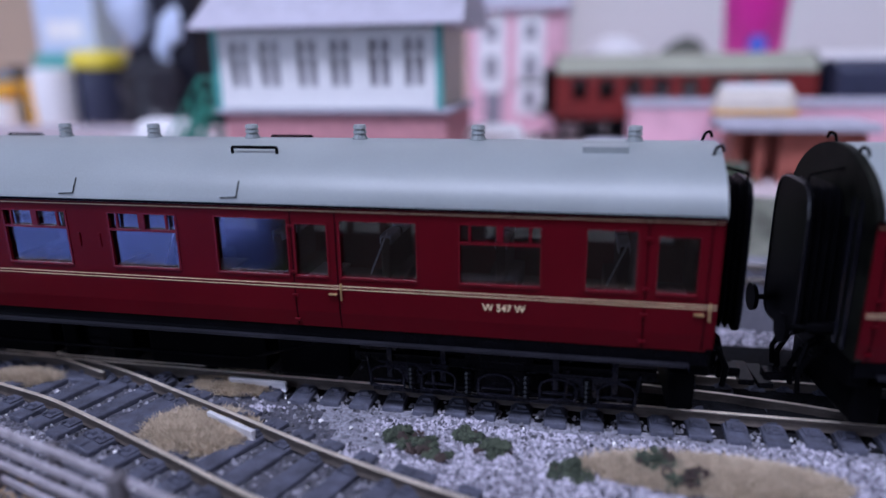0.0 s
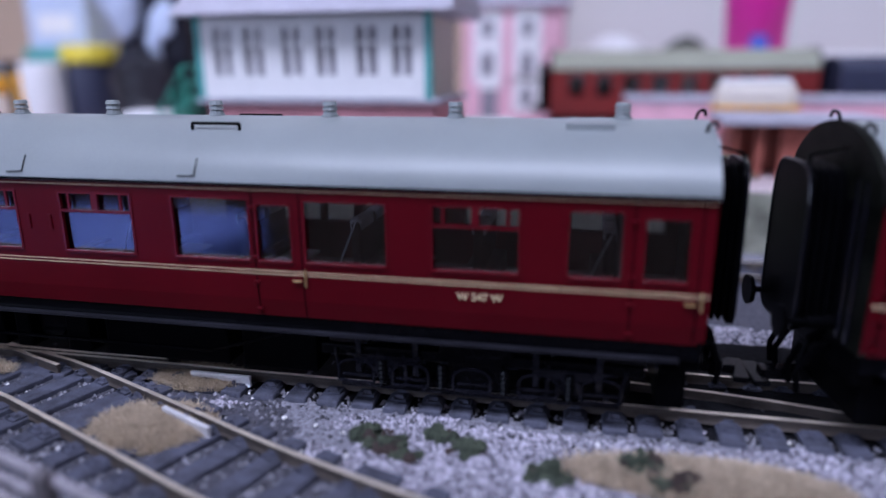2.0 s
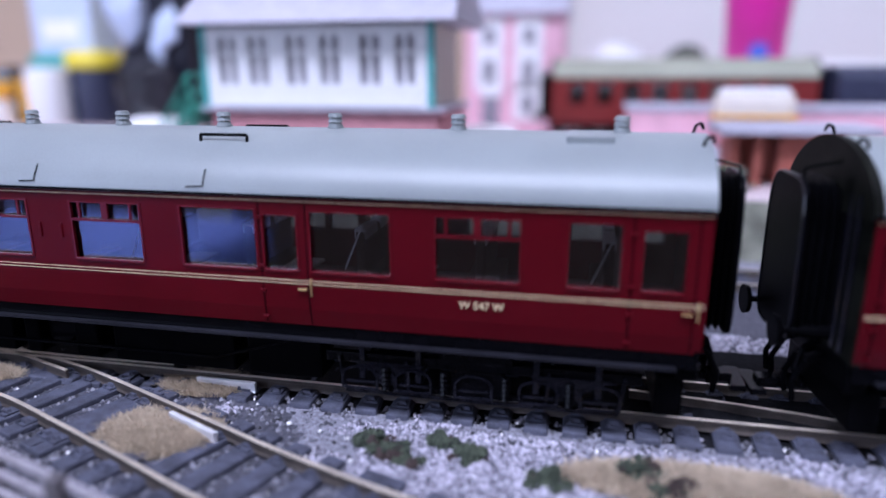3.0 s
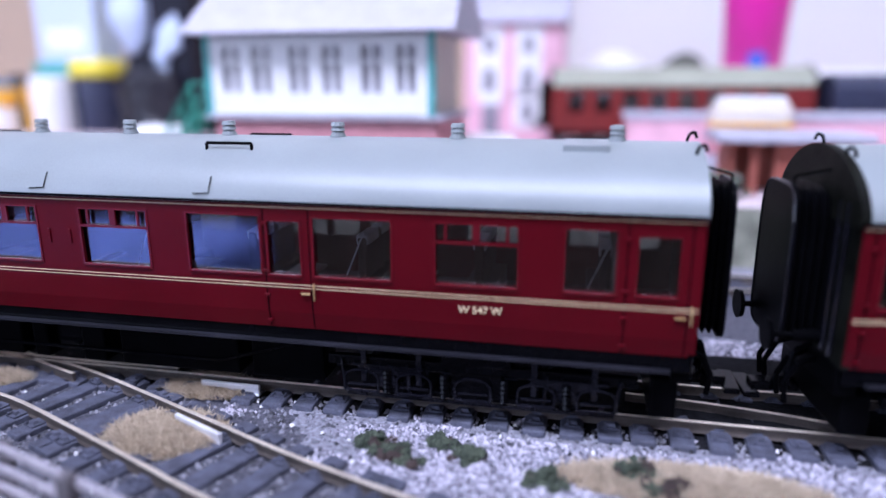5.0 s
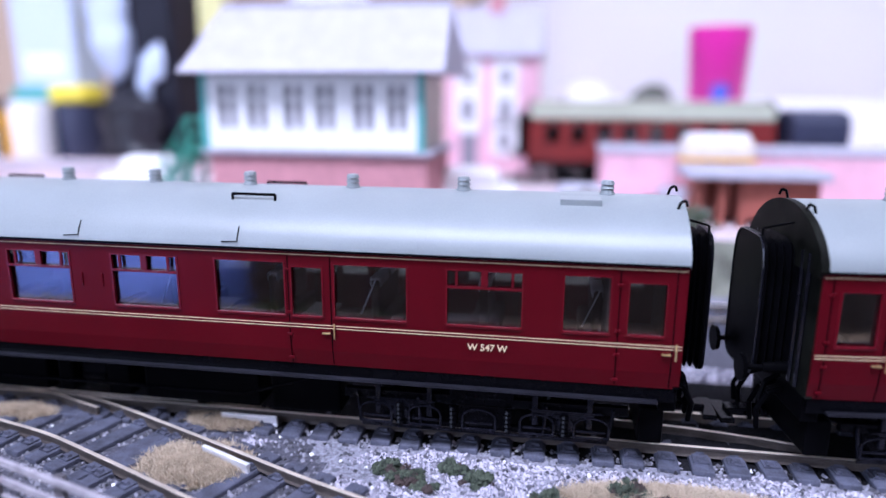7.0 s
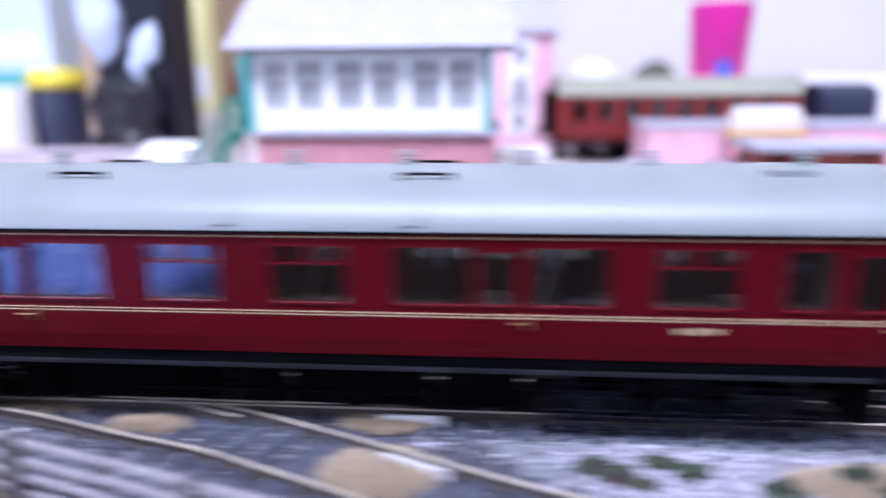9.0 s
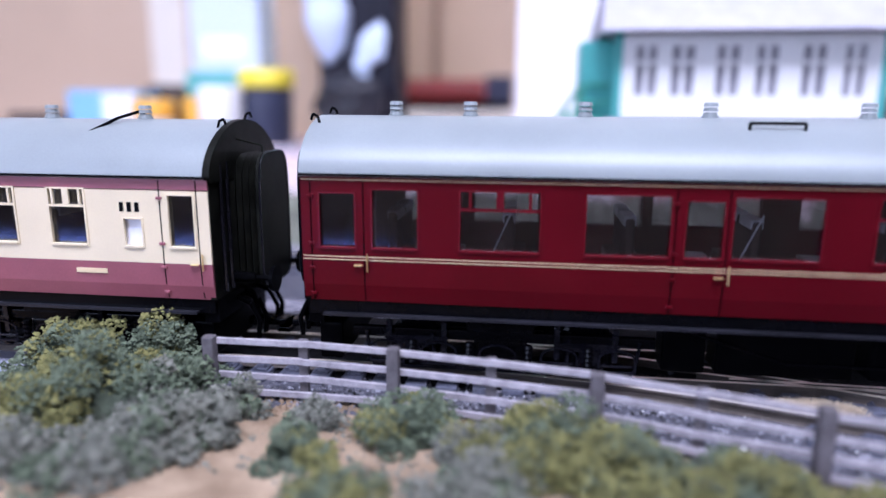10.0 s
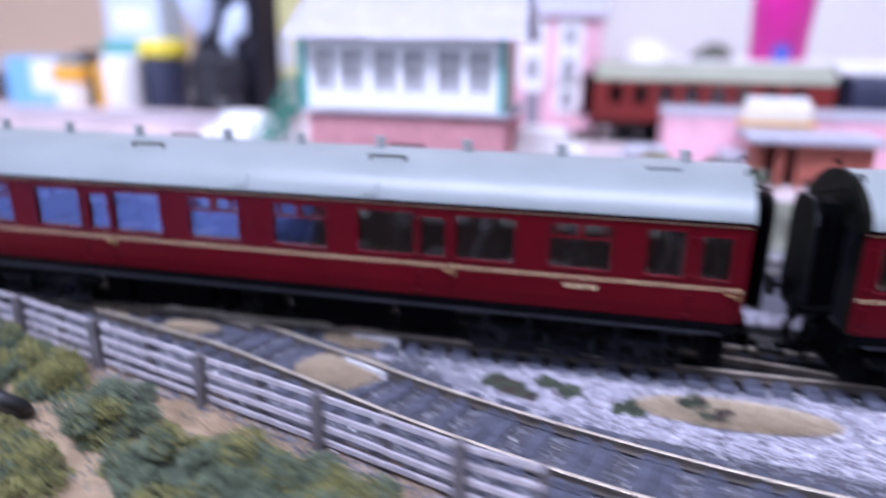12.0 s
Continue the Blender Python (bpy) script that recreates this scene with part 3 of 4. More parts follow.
def buffers(parent, x, d, z=2.2):
    for y in (0.92, 2.64):
        bm = B()
        cyl(bm, (x, y, z), (x + d * 0.55, y, z), 0.14, 0.1)
        cyl(bm, (x + d * 0.5, y, z), (x + d * 0.95, y, z), 0.06)
        turned_ring = ((x + d * 0.93, 0.1), (x + d * 0.98, 0.3), (x + d * 1.02, 0.3))
        cyl(bm, (turned_ring[0][0], y, z), (turned_ring[2][0], y, z), 0.28, 0.3, 18)
        part("buffer", bm, BLACK, parent)


def coach(name, origin, length, wins, label, livery="maroon", vents=(), grabs=(), ends=(0.5, 0.5), doors=(), black_end=(False, False), detail=True, zr=0.2, group=""):
    root = new(name)
    BASE[root.name] = Vector((0, 0, 0))
    tagged(root, label, "railway coach", group)
    lower = {"maroon": MAROON, "two": MAUVE, "red": BGRED}[livery]
    upper = CREAM if livery == "two" else lower
    trim = CREAM if livery == "two" else (MAROON_EDGE if livery == "maroon" else BGRED)
    for outer, inner in ((0.0, 0.12), (3.56, 3.44)):
        if livery == "two":
            bm = side_wall(B(), length, wins, outer, inner, 2.68, 4.2, True)
            part("body_side", bm, CREAM, root, "cream upper body side with window openings")
            a, b = min(outer, inner), max(outer, inner)
            lean = 0.09 if outer < inner else -0.09
            bm = extrude_x(B(), [(outer + lean, SIDE_B), (outer + lean * 0.3, 2.2), (outer, 2.677), (inner, 2.677), (inner + lean * 0.9, SIDE_B)], 0, length)
            part("lower_panel", bm, lower, root, "faded maroon lower panel")
            part("cantrail", box(B(), 0, length, a, b, 4.203, SIDE_T), lower, root, "maroon cantrail band")
        else:
            part("body_side", side_wall(B(), length, wins, outer, inner, SIDE_B, SIDE_T, False), lower, root)
    for i, (x, d) in enumerate(((0, 1), (length, -1))):
        prof = profile_roof(SIDE_T, 1.05, 1.76)
        bm = extrude_x(B(), [(0.08, SIDE_B), *prof, (3.48, SIDE_B)], x - 0.02 * d, x + d * 0.12)
        part("end_panel", bm, SOOT if black_end[i] else BLACK, root, "black coach end")
        if black_end[i]:
            bm = B()
            for k in range(4):
                y = 0.45 + (k % 2) * 0.3 + (k // 2) * 2.35
                tube(bm, [(x - d * 0.07, y, 2.0), (x - d * 0.07, y, 4.75)], 0.045)
            part("end_pipe", bm, GLINTSTEEL, root)
            bm = extrude_x(B(), [(y, z + 0.03) for y, z in profile_roof(SIDE_T, 1.1, 1.85)] + [(3.5, SIDE_T - 0.1), (0.06, SIDE_T - 0.1)], x - 0.09 * d, x + d * 0.06)
            part("end_rim", bm, SOOT, root)
    # roof shell
    bm = B()
    out = profile_roof(4.49, 1.1)
    inn = [(1.78 + (y - 1.78) * 0.965, z - 0.07) for y, z in out]
    extrude_x(bm, out + inn[::-1], -0.02, length + 0.02)
    part("roof", bm, BGROOF if livery == "red" else ROOF, root, "light grey curved roof").data.set_sharp_from_angle(angle=radians(40))
    for y in (-0.075, 3.575):
        part("gutter", box(B(), 0, length, y, y + 0.06, 4.455, 4.505), DARK, root)
    part("coach_floor", box(B(), 0.1, length - 0.1, 0.13, 3.43, 1.95, 2.15), INNER, root)
    # windows
    for w in wins:
        k, a, b = w
        top = {"D": DOOR_T, "s": 3.62}.get(k, PANE_T)
        for y, s in ((-0.02, 1), (3.52, -1)):
            if s < 0 and not detail:
                continue
            bm = B()
            f = 0.032
            box(bm, a - 0.01, a + f, y, y + 0.06, PANE_Z - 0.02, top + 0.01)
            box(bm, b - f, b + 0.01, y, y + 0.06, PANE_Z - 0.02, top + 0.01)
            box(bm, a + f, b - f, y, y + 0.06, top - f * 0.8, top + 0.01)
            box(bm, a + f, b - f, y - 0.02, y + 0.06, PANE_Z - 0.03, PANE_Z + 0.03, 0.012)
            if k == "V":
                box(bm, a + f, b - f, y, y + 0.05, 3.82, 3.87)
                for q in (0.14, 0.5, 0.86):
                    xm = a + (b - a) * q
                    box(bm, xm - (0.07 if q == 0.5 else 0.025), xm + (0.07 if q == 0.5 else 0.025), y, y + 0.05, 3.88, top - f * 0.8)
            wf = part("window", bm, trim, root)
            yp = 0.075 if s > 0 else 3.48
            pane = part("pane", box(B(), a + 0.01, b - 0.01, yp, yp + 0.012, PANE_Z + 0.01, top - 0.01), CURTAIN if k == "s" else GLASS, wf)
            pane.visible_shadow = False
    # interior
    # plain coaches: a solid black block stands in for the shaded inside
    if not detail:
        part("interior_shade_block", box(B(), 0.3, length - 0.3, 0.4, 3.1, 2.2, 4.4), BLACK, root)
    if detail:
        n = max(2, int(length / 2.55))
        for i in range(n):
            cx = 1.6 + i * (length - 3.2) / (n - 1)
            bm = B()
            box(bm, cx - 0.35, cx + 0.35, 1.2, 3.2, 2.16, 2.62, 0.05)
            box(bm, cx - 0.1, cx + 0.1, 1.2, 3.2, 2.63, 3.55, 0.06)
            part("seat", bm, SEAT, root)
            # pale blocks at headrest height give the bright spots behind the glass
            bm = B()
            for y in (1.25, 2.3):
                box(bm, cx - 0.13, cx + 0.13, y, y + 0.8, 3.38, 3.6, 0.03)
            if i % 2:
                # slanted pale rod drawn in place of a reflection streak
                tube(bm, [(cx - 0.32, 1.15, 2.75), (cx + 0.08, 1.15, 3.7)], 0.02)
            part("headrest_and_streak", bm, CURTAIN, root, "pale headrest blocks, some with a rod drawing a reflection streak")
            if i < n - 1:
                step = (length - 3.2) / (n - 1) / 2
                bm = box(B(), cx + step - 0.32, cx + step + 0.32, 0.3, 1.6, 2.78, 2.84, 0.02)
                cyl(bm, (cx + step, 0.8, 2.16), (cx + step, 0.8, 2.78), 0.05)
                part("table", bm, TABLE, root, "small brown saloon table")
        for x in (1.45, length / 2, length - 1.45):
            part("partition", box(B(), x - 0.04, x + 0.04, 0.14, 3.42, 2.16, 4.45), INNER, root)
    # lining, doors and handles
    if livery == "maroon":
        for z0, z1, y in ((2.833, 2.846, -0.012), (2.770, 2.783, -0.012), (4.374, 4.389, -0.012)):
            part("gold_line", box(B(), 0.02, length - 0.02, y, 0.004, z0, z1), GOLD, root, "fine gold lining")
        part("black_line", box(B(), 0.02, length - 0.02, -0.008, 0.004, 2.787, 2.829), MAROON, root)
    for a, b in doors:
        bm = B()
        for x in (a, b):
            box(bm, x - 0.012, x + 0.012, -0.006, 0.002, 2.72, 4.42)
            extrude_x(bm, [(0.083, 1.92), (0.02, 2.25), (-0.006, 2.72), (0.002, 2.72), (0.034, 2.25), (0.1, 1.92)], x - 0.012, x + 0.012)
        d = part("door", bm, BLACK, root, "door outlined by fine shut lines")
        bm = B()
        for z in (2.05, 2.6, 3.1, 4.05):
            box(bm, a - 0.06, a + 0.06, 0.0 if z < 2.3 else -0.04, 0.09 if z < 2.3 else 0.02, z - 0.03, z + 0.03, 0.01)
        part("hinge", bm, lower, d)
        bm = B()
        box(bm, b - 0.2, b - 0.02, -0.07, -0.02, 2.655, 2.69, 0.01)
        cyl(bm, (b - 0.06, 0.0, 2.672), (b - 0.06, -0.06, 2.672), 0.02)
        part("handle", bm, BRASS, d, "brass door handle")
        part("grab_rail", tube(B(), [(b + 0.07, -0.05, 2.55), (b + 0.07, -0.05, 2.9)], 0.018), BRASS, d, "brass grab rail")
    # roof fittings
    for x in vents:
        bm = B()
        cyl(bm, (x, 1.78, 5.56), (x, 1.78, 5.62), 0.17)
        for k in range(3):
            cyl(bm, (x, 1.78, 5.62 + k * 0.095), (x, 1.78, 5.70 + k * 0.095), 0.155, 0.125, 12)
        part("roof_ventilator", bm, ROOF, root, "ribbed grey roof ventilator")
    for x in grabs:
        for y, z in ((0.8, 5.38), (2.72, 5.4)):
            bm = tube(B(), [(x - 0.5, y, z - 0.02), (x - 0.5, y, z + 0.13), (x + 0.5, y, z + 0.13), (x + 0.5, y, z - 0.02)], 0.032)
            part("roof_handle", bm, BLACK, root, "thin black roof handle")
    # underframe
    for y0, y1 in ((0.12, 0.28), (3.28, 3.44)):
        part("solebar", box(B(), 0.05, length - 0.05, y0, y1, 1.58, 1.93, 0.015), DARK, root)
        # footboard in the lighter grey that stands for its highlight
        part("footboard", box(B(), 0.4, length - 0.4, y0 - 0.16 if y0 < 1 else y1 + 0.02, y0 - 0.02 if y0 < 1 else y1 + 0.16, 1.6, 1.65), FOOTGREY, root)
    for bx in (4.0, length - 4.0):
        bogie(root, bx, zr)
    if detail:
        bm = B()
        for y in (0.5, 3.0):
            tube(bm, [(7.3, y, 1.55), (9.6, y, 0.85), (length - 9.6, y, 0.85), (length - 7.3, y, 1.55)], 0.05)
        part("truss_rod", bm, DARK, root)
        for xa, xb in ((7.25, 8.1), (8.3, 10.9), (11.2, 11.6), (12.5, 13.1), (13.5, 16.4), (16.7, 18.35)):
            part("battery_box", box(B(), xa, xb, 0.5, 1.25, 0.55, 1.57, 0.05), BLACK, root)
        # added bars below the floor that block light from behind
        for ya in (1.28, 2.2):
            part("light_block", box(B(), 0.3, length - 0.3, ya, ya + 0.12, 1.2, 1.94), BLACK, root)
        part("vacuum_cylinder", cyl(B(), (12.0, 0.7, 1.1), (12.0, 2.6, 1.1), 0.36), DARK, root)
    for x, d, g in ((0, -1, ends[0]), (length, 1, ends[1])):
        gangway(root, x + d * 0.03, d, 1.98, g, SOOT if livery == "two" else BLACK)
        if black_end[0 if d < 0 else 1]:
            buffers(root, x, d)
        part("headstock", box(B(), min(x, x - d * 0.35), max(x, x - d * 0.35), 0.2, 3.36, 1.35, 1.94, 0.03), BLACK, root)
        bm = box(B(), min(x - d * 0.2, x - d * 0.7), max(x - d * 0.2, x - d * 0.7), 0.3, 3.2, 0.55, 1.34, 0.05)
        for y in (1.1, 1.5, 2.2, 2.5):
            tube(bm, [(x - d * 0.1, y, 1.7), (x + d * 0.3, y, 1.55), (x + d * 0.5, y, 1.15), (x + d * 0.45, y, 0.75)], 0.06)
        part("brake_gear", bm, BLACK, root, "black hoses and brake gear below the end")
        bm = B()
        box(bm, min(x, x + d * 0.9), max(x, x + d * 0.9), 1.6, 1.96, zr + 0.55, zr + 0.72, 0.03)
        box(bm, min(x + d * 0.82, x + d * 1.12), max(x + d * 0.82, x + d * 1.12), 1.3, 2.26, zr + 0.5, zr + 0.62, 0.02)
        tube(bm, [(x, 1.3, 1.9), (x + d * 0.3, 1.28, 1.75), (x + d * 0.42, 1.25, 1.3), (x + d * 0.3, 1.22, 1.0)], 0.055)
        part("coupling", bm, DARK, root, "black hook coupling")
        tubeb = B()
        for y, z in ((0.95, 5.38), (2.3, 5.5)):
            tube(tubeb, [(x - d * 0.16, y, z), (x - d * 0.1, y, z + 0.2), (x + d * 0.0, y, z + 0.24), (x + d * 0.04, y, z + 0.12)], 0.03)
        part("lamp_iron", tubeb, BLACK, root, "thin black bent wire on the roof end")
    root.matrix_basis = Matrix.Translation(Vector(origin[:3]) * MM) @ Matrix.Rotation(radians(origin[3] if len(origin) > 3 else 0), 4, "Z")
    return root


HALF = (("V", 0.5, 2.11), ("P", 2.96, 4.58), ("P", 5.64, 7.25), ("V", 8.05, 9.64), ("P", 10.42, 11.38), ("D", 11.68, 12.45))
DOORW = (4.69, 5.42)
L = 25.6
WINS = sorted([(k, 12.8 + a, 12.8 + b) for k, a, b in HALF] + [(k, 12.8 - b, 12.8 - a) for k, a, b in HALF] + [("D", 12.8 + DOORW[0], 12.8 + DOORW[1]), ("D", 12.8 - DOORW[1], 12.8 - DOORW[0])], key=lambda w: w[1])
DOORS = [(12.8 + 4.64, 12.8 + 5.58), (12.8 - 5.58, 12.8 - 4.64), (12.8 + 11.53, 12.8 + 12.6), (12.8 - 12.6, 12.8 - 11.53)]
VENTS = [25.6 - v for v in (1.5, 4.64, 7.21, 9.72, 12.16, 14.49, 17.5, 20.0, 22.4, 24.0)]
red = coach("passenger_coach", (-25.6, 0, 0), L, WINS, "glossy maroon model railway coach with grey roof and gold lining", "maroon", VENTS, (16.4, 9.1), (0.25, 0.5), DOORS)
# running number on the side
cu = bpy.data.curves.new("running_number", "FONT")
cu.body, cu.size, cu.extrude, cu.align_x = "W 547 W", 0.0020, 0.00004, "CENTER"
cu.offset = 0.00003
fo = new("running_number", cu)
bpy.context.view_layer.update()
me = bpy.data.meshes.new_from_object(fo.evaluated_get(bpy.context.evaluated_depsgraph_get()))
bpy.data.objects.remove(fo)
me.materials.clear()
me.materials.append(GOLD)
num = new("running_number", me)
num.parent = red
num.matrix_basis = Matrix.Translation(Vector((25.6 - 3.87, -0.008, 2.5)) * MM) @ Matrix.Rotation(radians(90), 4, "X")
tagged(num, "gold running number lettering W 547 W")
for x, y, dx in ((12.6, 0.12, 0), (16.35, 0.12, 0)):
    part("rain_strip", tube(B(), [(x - 0.35, y - 0.17, 4.6), (x, y - 0.17, 4.62), (x, y - 0.1, 4.76), (x, y, 4.92)], 0.011), DARK, red)
part("roof_hatch", box(B(), 23.1, 23.95, 0.95, 2.3, 5.40, 5.575, 0.015), ROOF, red, "low grey roof hatch")
bm = B()
for x in (12.55, 13.05):
    box(bm, x - 0.03, x + 0.03, -0.03, 0.004, 3.45, 3.75, 0.008)
part("door_bolt", bm, MAROON, red)

WINS2 = [(k, a, b) for k, a, b in WINS]
coach("passenger_coach", (2.4, 0.0, 0.0, 5.0), L, WINS2, "maroon model railway coach with a black corridor end", "maroon", [2.0, 5.0, 8.0], (9.1,), (0.62, 0.5), DOORS, (True, False))
CW = [("D", 21.55 + 3.0, 21.55 + 3.6), ("s", 23.55, 24.0), ("V", 21.9, 22.75)]
xx = 20.2
while xx > 1.5:
    CW.append(("V", xx, xx + 0.95))
    xx -= 1.7
CW.sort(key=lambda w: w[1])
cream = coach("passenger_coach", (-53.0, 0.0, -0.12), 25.45, CW, "cream and faded maroon model railway coach with grey roof", "two", [16.0, 18.4, 20.9, 23.2], (), (0.5, 0.6), [(24.4, 25.2)], (False, True), zr=0.32)
bm = B()
for k in range(3):
    box(bm, 23.5 + 0.17 * k, 23.6 + 0.17 * k, -0.012, 0.01, 3.75, 3.95, 0.01)
part("toilet_vent", bm, DARK, cream)
part("number_bar", box(B(), 22.4, 23.1, -0.012, 0.004, 2.42, 2.52), GOLD, cream)
part("roof_pipe", tube(B(), [(22.5, 0.75, 5.33), (22.9, 1.2, 5.62), (23.1, 1.7, 5.75), (23.3, 1.8, 5.6)], 0.035), DARK, cream)

# ---------------------------------------------------------------- lineside fence
FX = [-27.4, -25.5, -23.6, -21.7, -19.8, -18.1, -16.4, -14.5, -12.6, -10.9, -9.15, -7.5, -5.8, -4.2]
fence = thing("lineside_fence", (-16, -2.2, -0.1), "weathered grey wooden lineside fence with four rails", "fence")
for i, x in enumerate(FX):
    y = fence_y(x)
    z = ground_z(x, y)
    bm = B()
    if i % 2 == 0:
        box(bm, x - 0.12, x + 0.12, y - 0.16, y + 0.08, z - 0.1, 1.26 + random.uniform(-0.03, 0.05), 0.03)
        part("post", bm, POSTWOOD, fence)
    else:
        box(bm, x - 0.1, x + 0.1, y + 0.09, y + 0.2, z - 0.1, 1.22, 0.02)
        part("half_post", bm, POSTWOOD, fence)
for k, z in enumerate((1.14, 0.76, 0.4, 0.07)):
    for i in range(0, len(FX) - 1):
        a, b = FX[i], FX[i + 1]
        w1, w2 = random.uniform(-0.02, 0.02), random.uniform(-0.02, 0.02)
        bm = sweep(B(), ((-0.04, -0.058), (0.04, -0.058), (0.04, 0.058), (-0.04, 0.058)), [(a, fence_y(a) + 0.06, z + w1), (b, fence_y(b) + 0.06, z + w2)])
        part("fence_rail", bm, FENCE, fence)


# ---------------------------------------------------------------- plants
def clump(name, at, rx, ry, rz, n, materials, label, size=0.05, category="bush", group="bushes along the fence"):
    """A foam bush: many small knobbly heads over a mound, each covered with crumbs."""
    rng = np.random.default_rng(int(abs(at[0] * 100) + abs(at[1] * 37)) + n)
    ico = np.array([(1, 0, -0.3), (-0.5, 0.9, -0.3), (-0.5, -0.9, -0.3), (0.1, 0.1, 0.9), (0.6, 0.7, 0.3), (-0.8, 0.1, 0.4)])
    tri = np.array([(0, 2, 1), (0, 4, 3), (0, 1, 4), (1, 5, 3), (1, 3, 4), (1, 2, 5), (2, 3, 5), (2, 0, 3)])
    x0, y0 = at
    z0 = ground_z(x0, y0) - 0.05
    heads = int(np.clip(14 + 26 * rx * ry, 8, 70))
    a, u = rng.uniform(0, 6.28, heads), rng.uniform(0.0, 1.0, heads)
    reach = np.sqrt(1 - u * u) * rng.uniform(0.55, 1.1, heads)
    centre = np.stack([rx * reach * np.cos(a), ry * reach * np.sin(a), rz * u * rng.uniform(0.35, 1.15, heads)], 1)
    radius = rng.uniform(0.14, 0.42, heads) * min(1.0, max(rx, 0.35) ** 0.5)
    radius = np.minimum(radius, (0.45 if category == "bush" else 0.28) * rx)
    pick = rng.choice(heads, n, p=radius ** 2 / (radius ** 2).sum())
    d = rng.normal(size=(n, 3))
    d /= np.linalg.norm(d, axis=1)[:, None]
    d[:, 2] = d[:, 2] * 0.85 + 0.2
    p = centre[pick] + d * (radius[pick] * rng.uniform(0.72, 1.12, n))[:, None]
    p[:, 2] = np.maximum(p[:, 2], 0)
    q = size * rng.uniform(0.4, 1.15, n)
    pts = ico[None] * (1 + rng.uniform(-0.6, 0.6, (n, 6, 3))) * q[:, None, None]
    V = ((p[:, None, :] + pts) * MM).reshape(-1, 3)
    Fc = (tri[None] + 6 * np.arange(n)[:, None, None]).reshape(-1, 3)
    shade = (rng.random(heads) > 0.7).astype(int)[pick]
    me = bpy.data.meshes.new(name)
    me.from_pydata(V.tolist(), [], Fc.tolist())
    for m in materials:
        me.materials.append(m)
    me.polygons.foreach_set("material_index", np.repeat(shade, 8).tolist())
    ob = new(name)
    ob.location = Vector((x0, y0, z0)) * MM
    BASE[ob.name] = Vector((x0, y0, z0))
    crown = new("crown", me)
    crown.parent = ob
    # dark inner lump: shade between the heads, given as colour
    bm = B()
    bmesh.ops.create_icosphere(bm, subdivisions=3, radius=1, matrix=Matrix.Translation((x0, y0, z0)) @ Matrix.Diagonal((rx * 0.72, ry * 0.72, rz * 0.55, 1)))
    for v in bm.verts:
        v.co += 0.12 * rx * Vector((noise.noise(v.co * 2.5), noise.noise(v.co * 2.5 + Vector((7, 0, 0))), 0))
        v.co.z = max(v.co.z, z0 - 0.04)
    part("shade_core", bm, MOSS, ob, "dark core whose colour shades the gaps in the foliage")
    return tagged(ob, label, category, group)


OL, SG, PS = "olive green foam foliage bush on sandy soil", "grey-green foam foliage bush beside the fence", "pale sage foam foliage bush on sandy soil"
for x, y, rx, ry, rz, n, k in (
    (-30.6, 0.0, 1.6, 1.0, 1.25, 800, 1), (-28.7, 0.35, 1.1, 0.7, 1.3, 620, 1), (-29.2, -1.3, 1.6, 1.1, 1.35, 800, 1), (-27.9, -1.2, 0.9, 0.8, 1.05, 380, 2),
    (-30.6, -2.3, 1.5, 1.0, 1.0, 500, 0), (-27.4, -2.6, 0.9, 0.7, 0.75, 340, 2), (-28.6, -3.2, 1.4, 0.8, 0.6, 420, 2), (-26.6, -1.0, 0.5, 0.4, 0.6, 160, 2),
    (-24.8, -2.6, 0.55, 0.45, 0.5, 200, 0), (-24.9, -1.3, 0.5, 0.35, 0.4, 150, 2), (-23.1, -1.6, 0.9, 0.6, 0.75, 330, 1), (-21.0, -2.3, 1.2, 0.8, 0.85, 480, 0),
    (-19.7, -2.5, 1.1, 0.7, 0.8, 420, 0), (-21.8, -3.3, 0.9, 0.6, 0.5, 300, 2), (-18.0, -3.0, 1.1, 0.7, 0.75, 420, 0), (-16.6, -3.7, 0.8, 0.6, 0.6, 260, 0),
    (-23.9, -3.8, 0.8, 0.5, 0.45, 260, 1), (-11.3, -6.2, 1.5, 0.9, 0.95, 800, 1), (-14.6, -6.9, 1.0, 0.7, 0.7, 360, 0),
    (-10.0, -6.3, 1.1, 0.8, 0.6, 420, 1), (-18.8, -4.6, 1.0, 0.7, 0.6, 360, 0), (-16.0, -6.2, 0.8, 0.6, 0.5, 260, 0), (-8.0, -6.8, 0.9, 0.7, 0.5, 300, 1),
    (-10.3, -5.35, 0.9, 0.4, 0.6, 300, 1), (-9.0, -5.75, 0.9, 0.45, 0.65, 300, 1), (-7.6, -6.2, 0.9, 0.4, 0.55, 280, 1),
    (-13.9, -5.0, 0.9, 0.6, 1.15, 420, 1), (-14.5, -3.7, 0.7, 0.4, 0.55, 240, 2), (-17.4, -2.95, 0.8, 0.45, 0.7, 300, 0), (-19.3, -2.2, 0.8, 0.4, 0.6, 260, 0),
    (-21.9, -2.1, 0.7, 0.45, 0.6, 240, 2), (-20.5, -1.95, 1.0, 0.45, 0.85, 380, 0), (-26.7, -2.0, 0.6, 0.5, 0.7, 240, 2),
):
    ms = ((LEAF_A, LEAF_B), (LEAF_B, LEAF_A), (LEAF_C, LEAF_B))[k]
    clump("bush", (x, y - 0.25), rx, ry, rz, n * 11, ms, (OL, SG, PS)[k], 0.045)
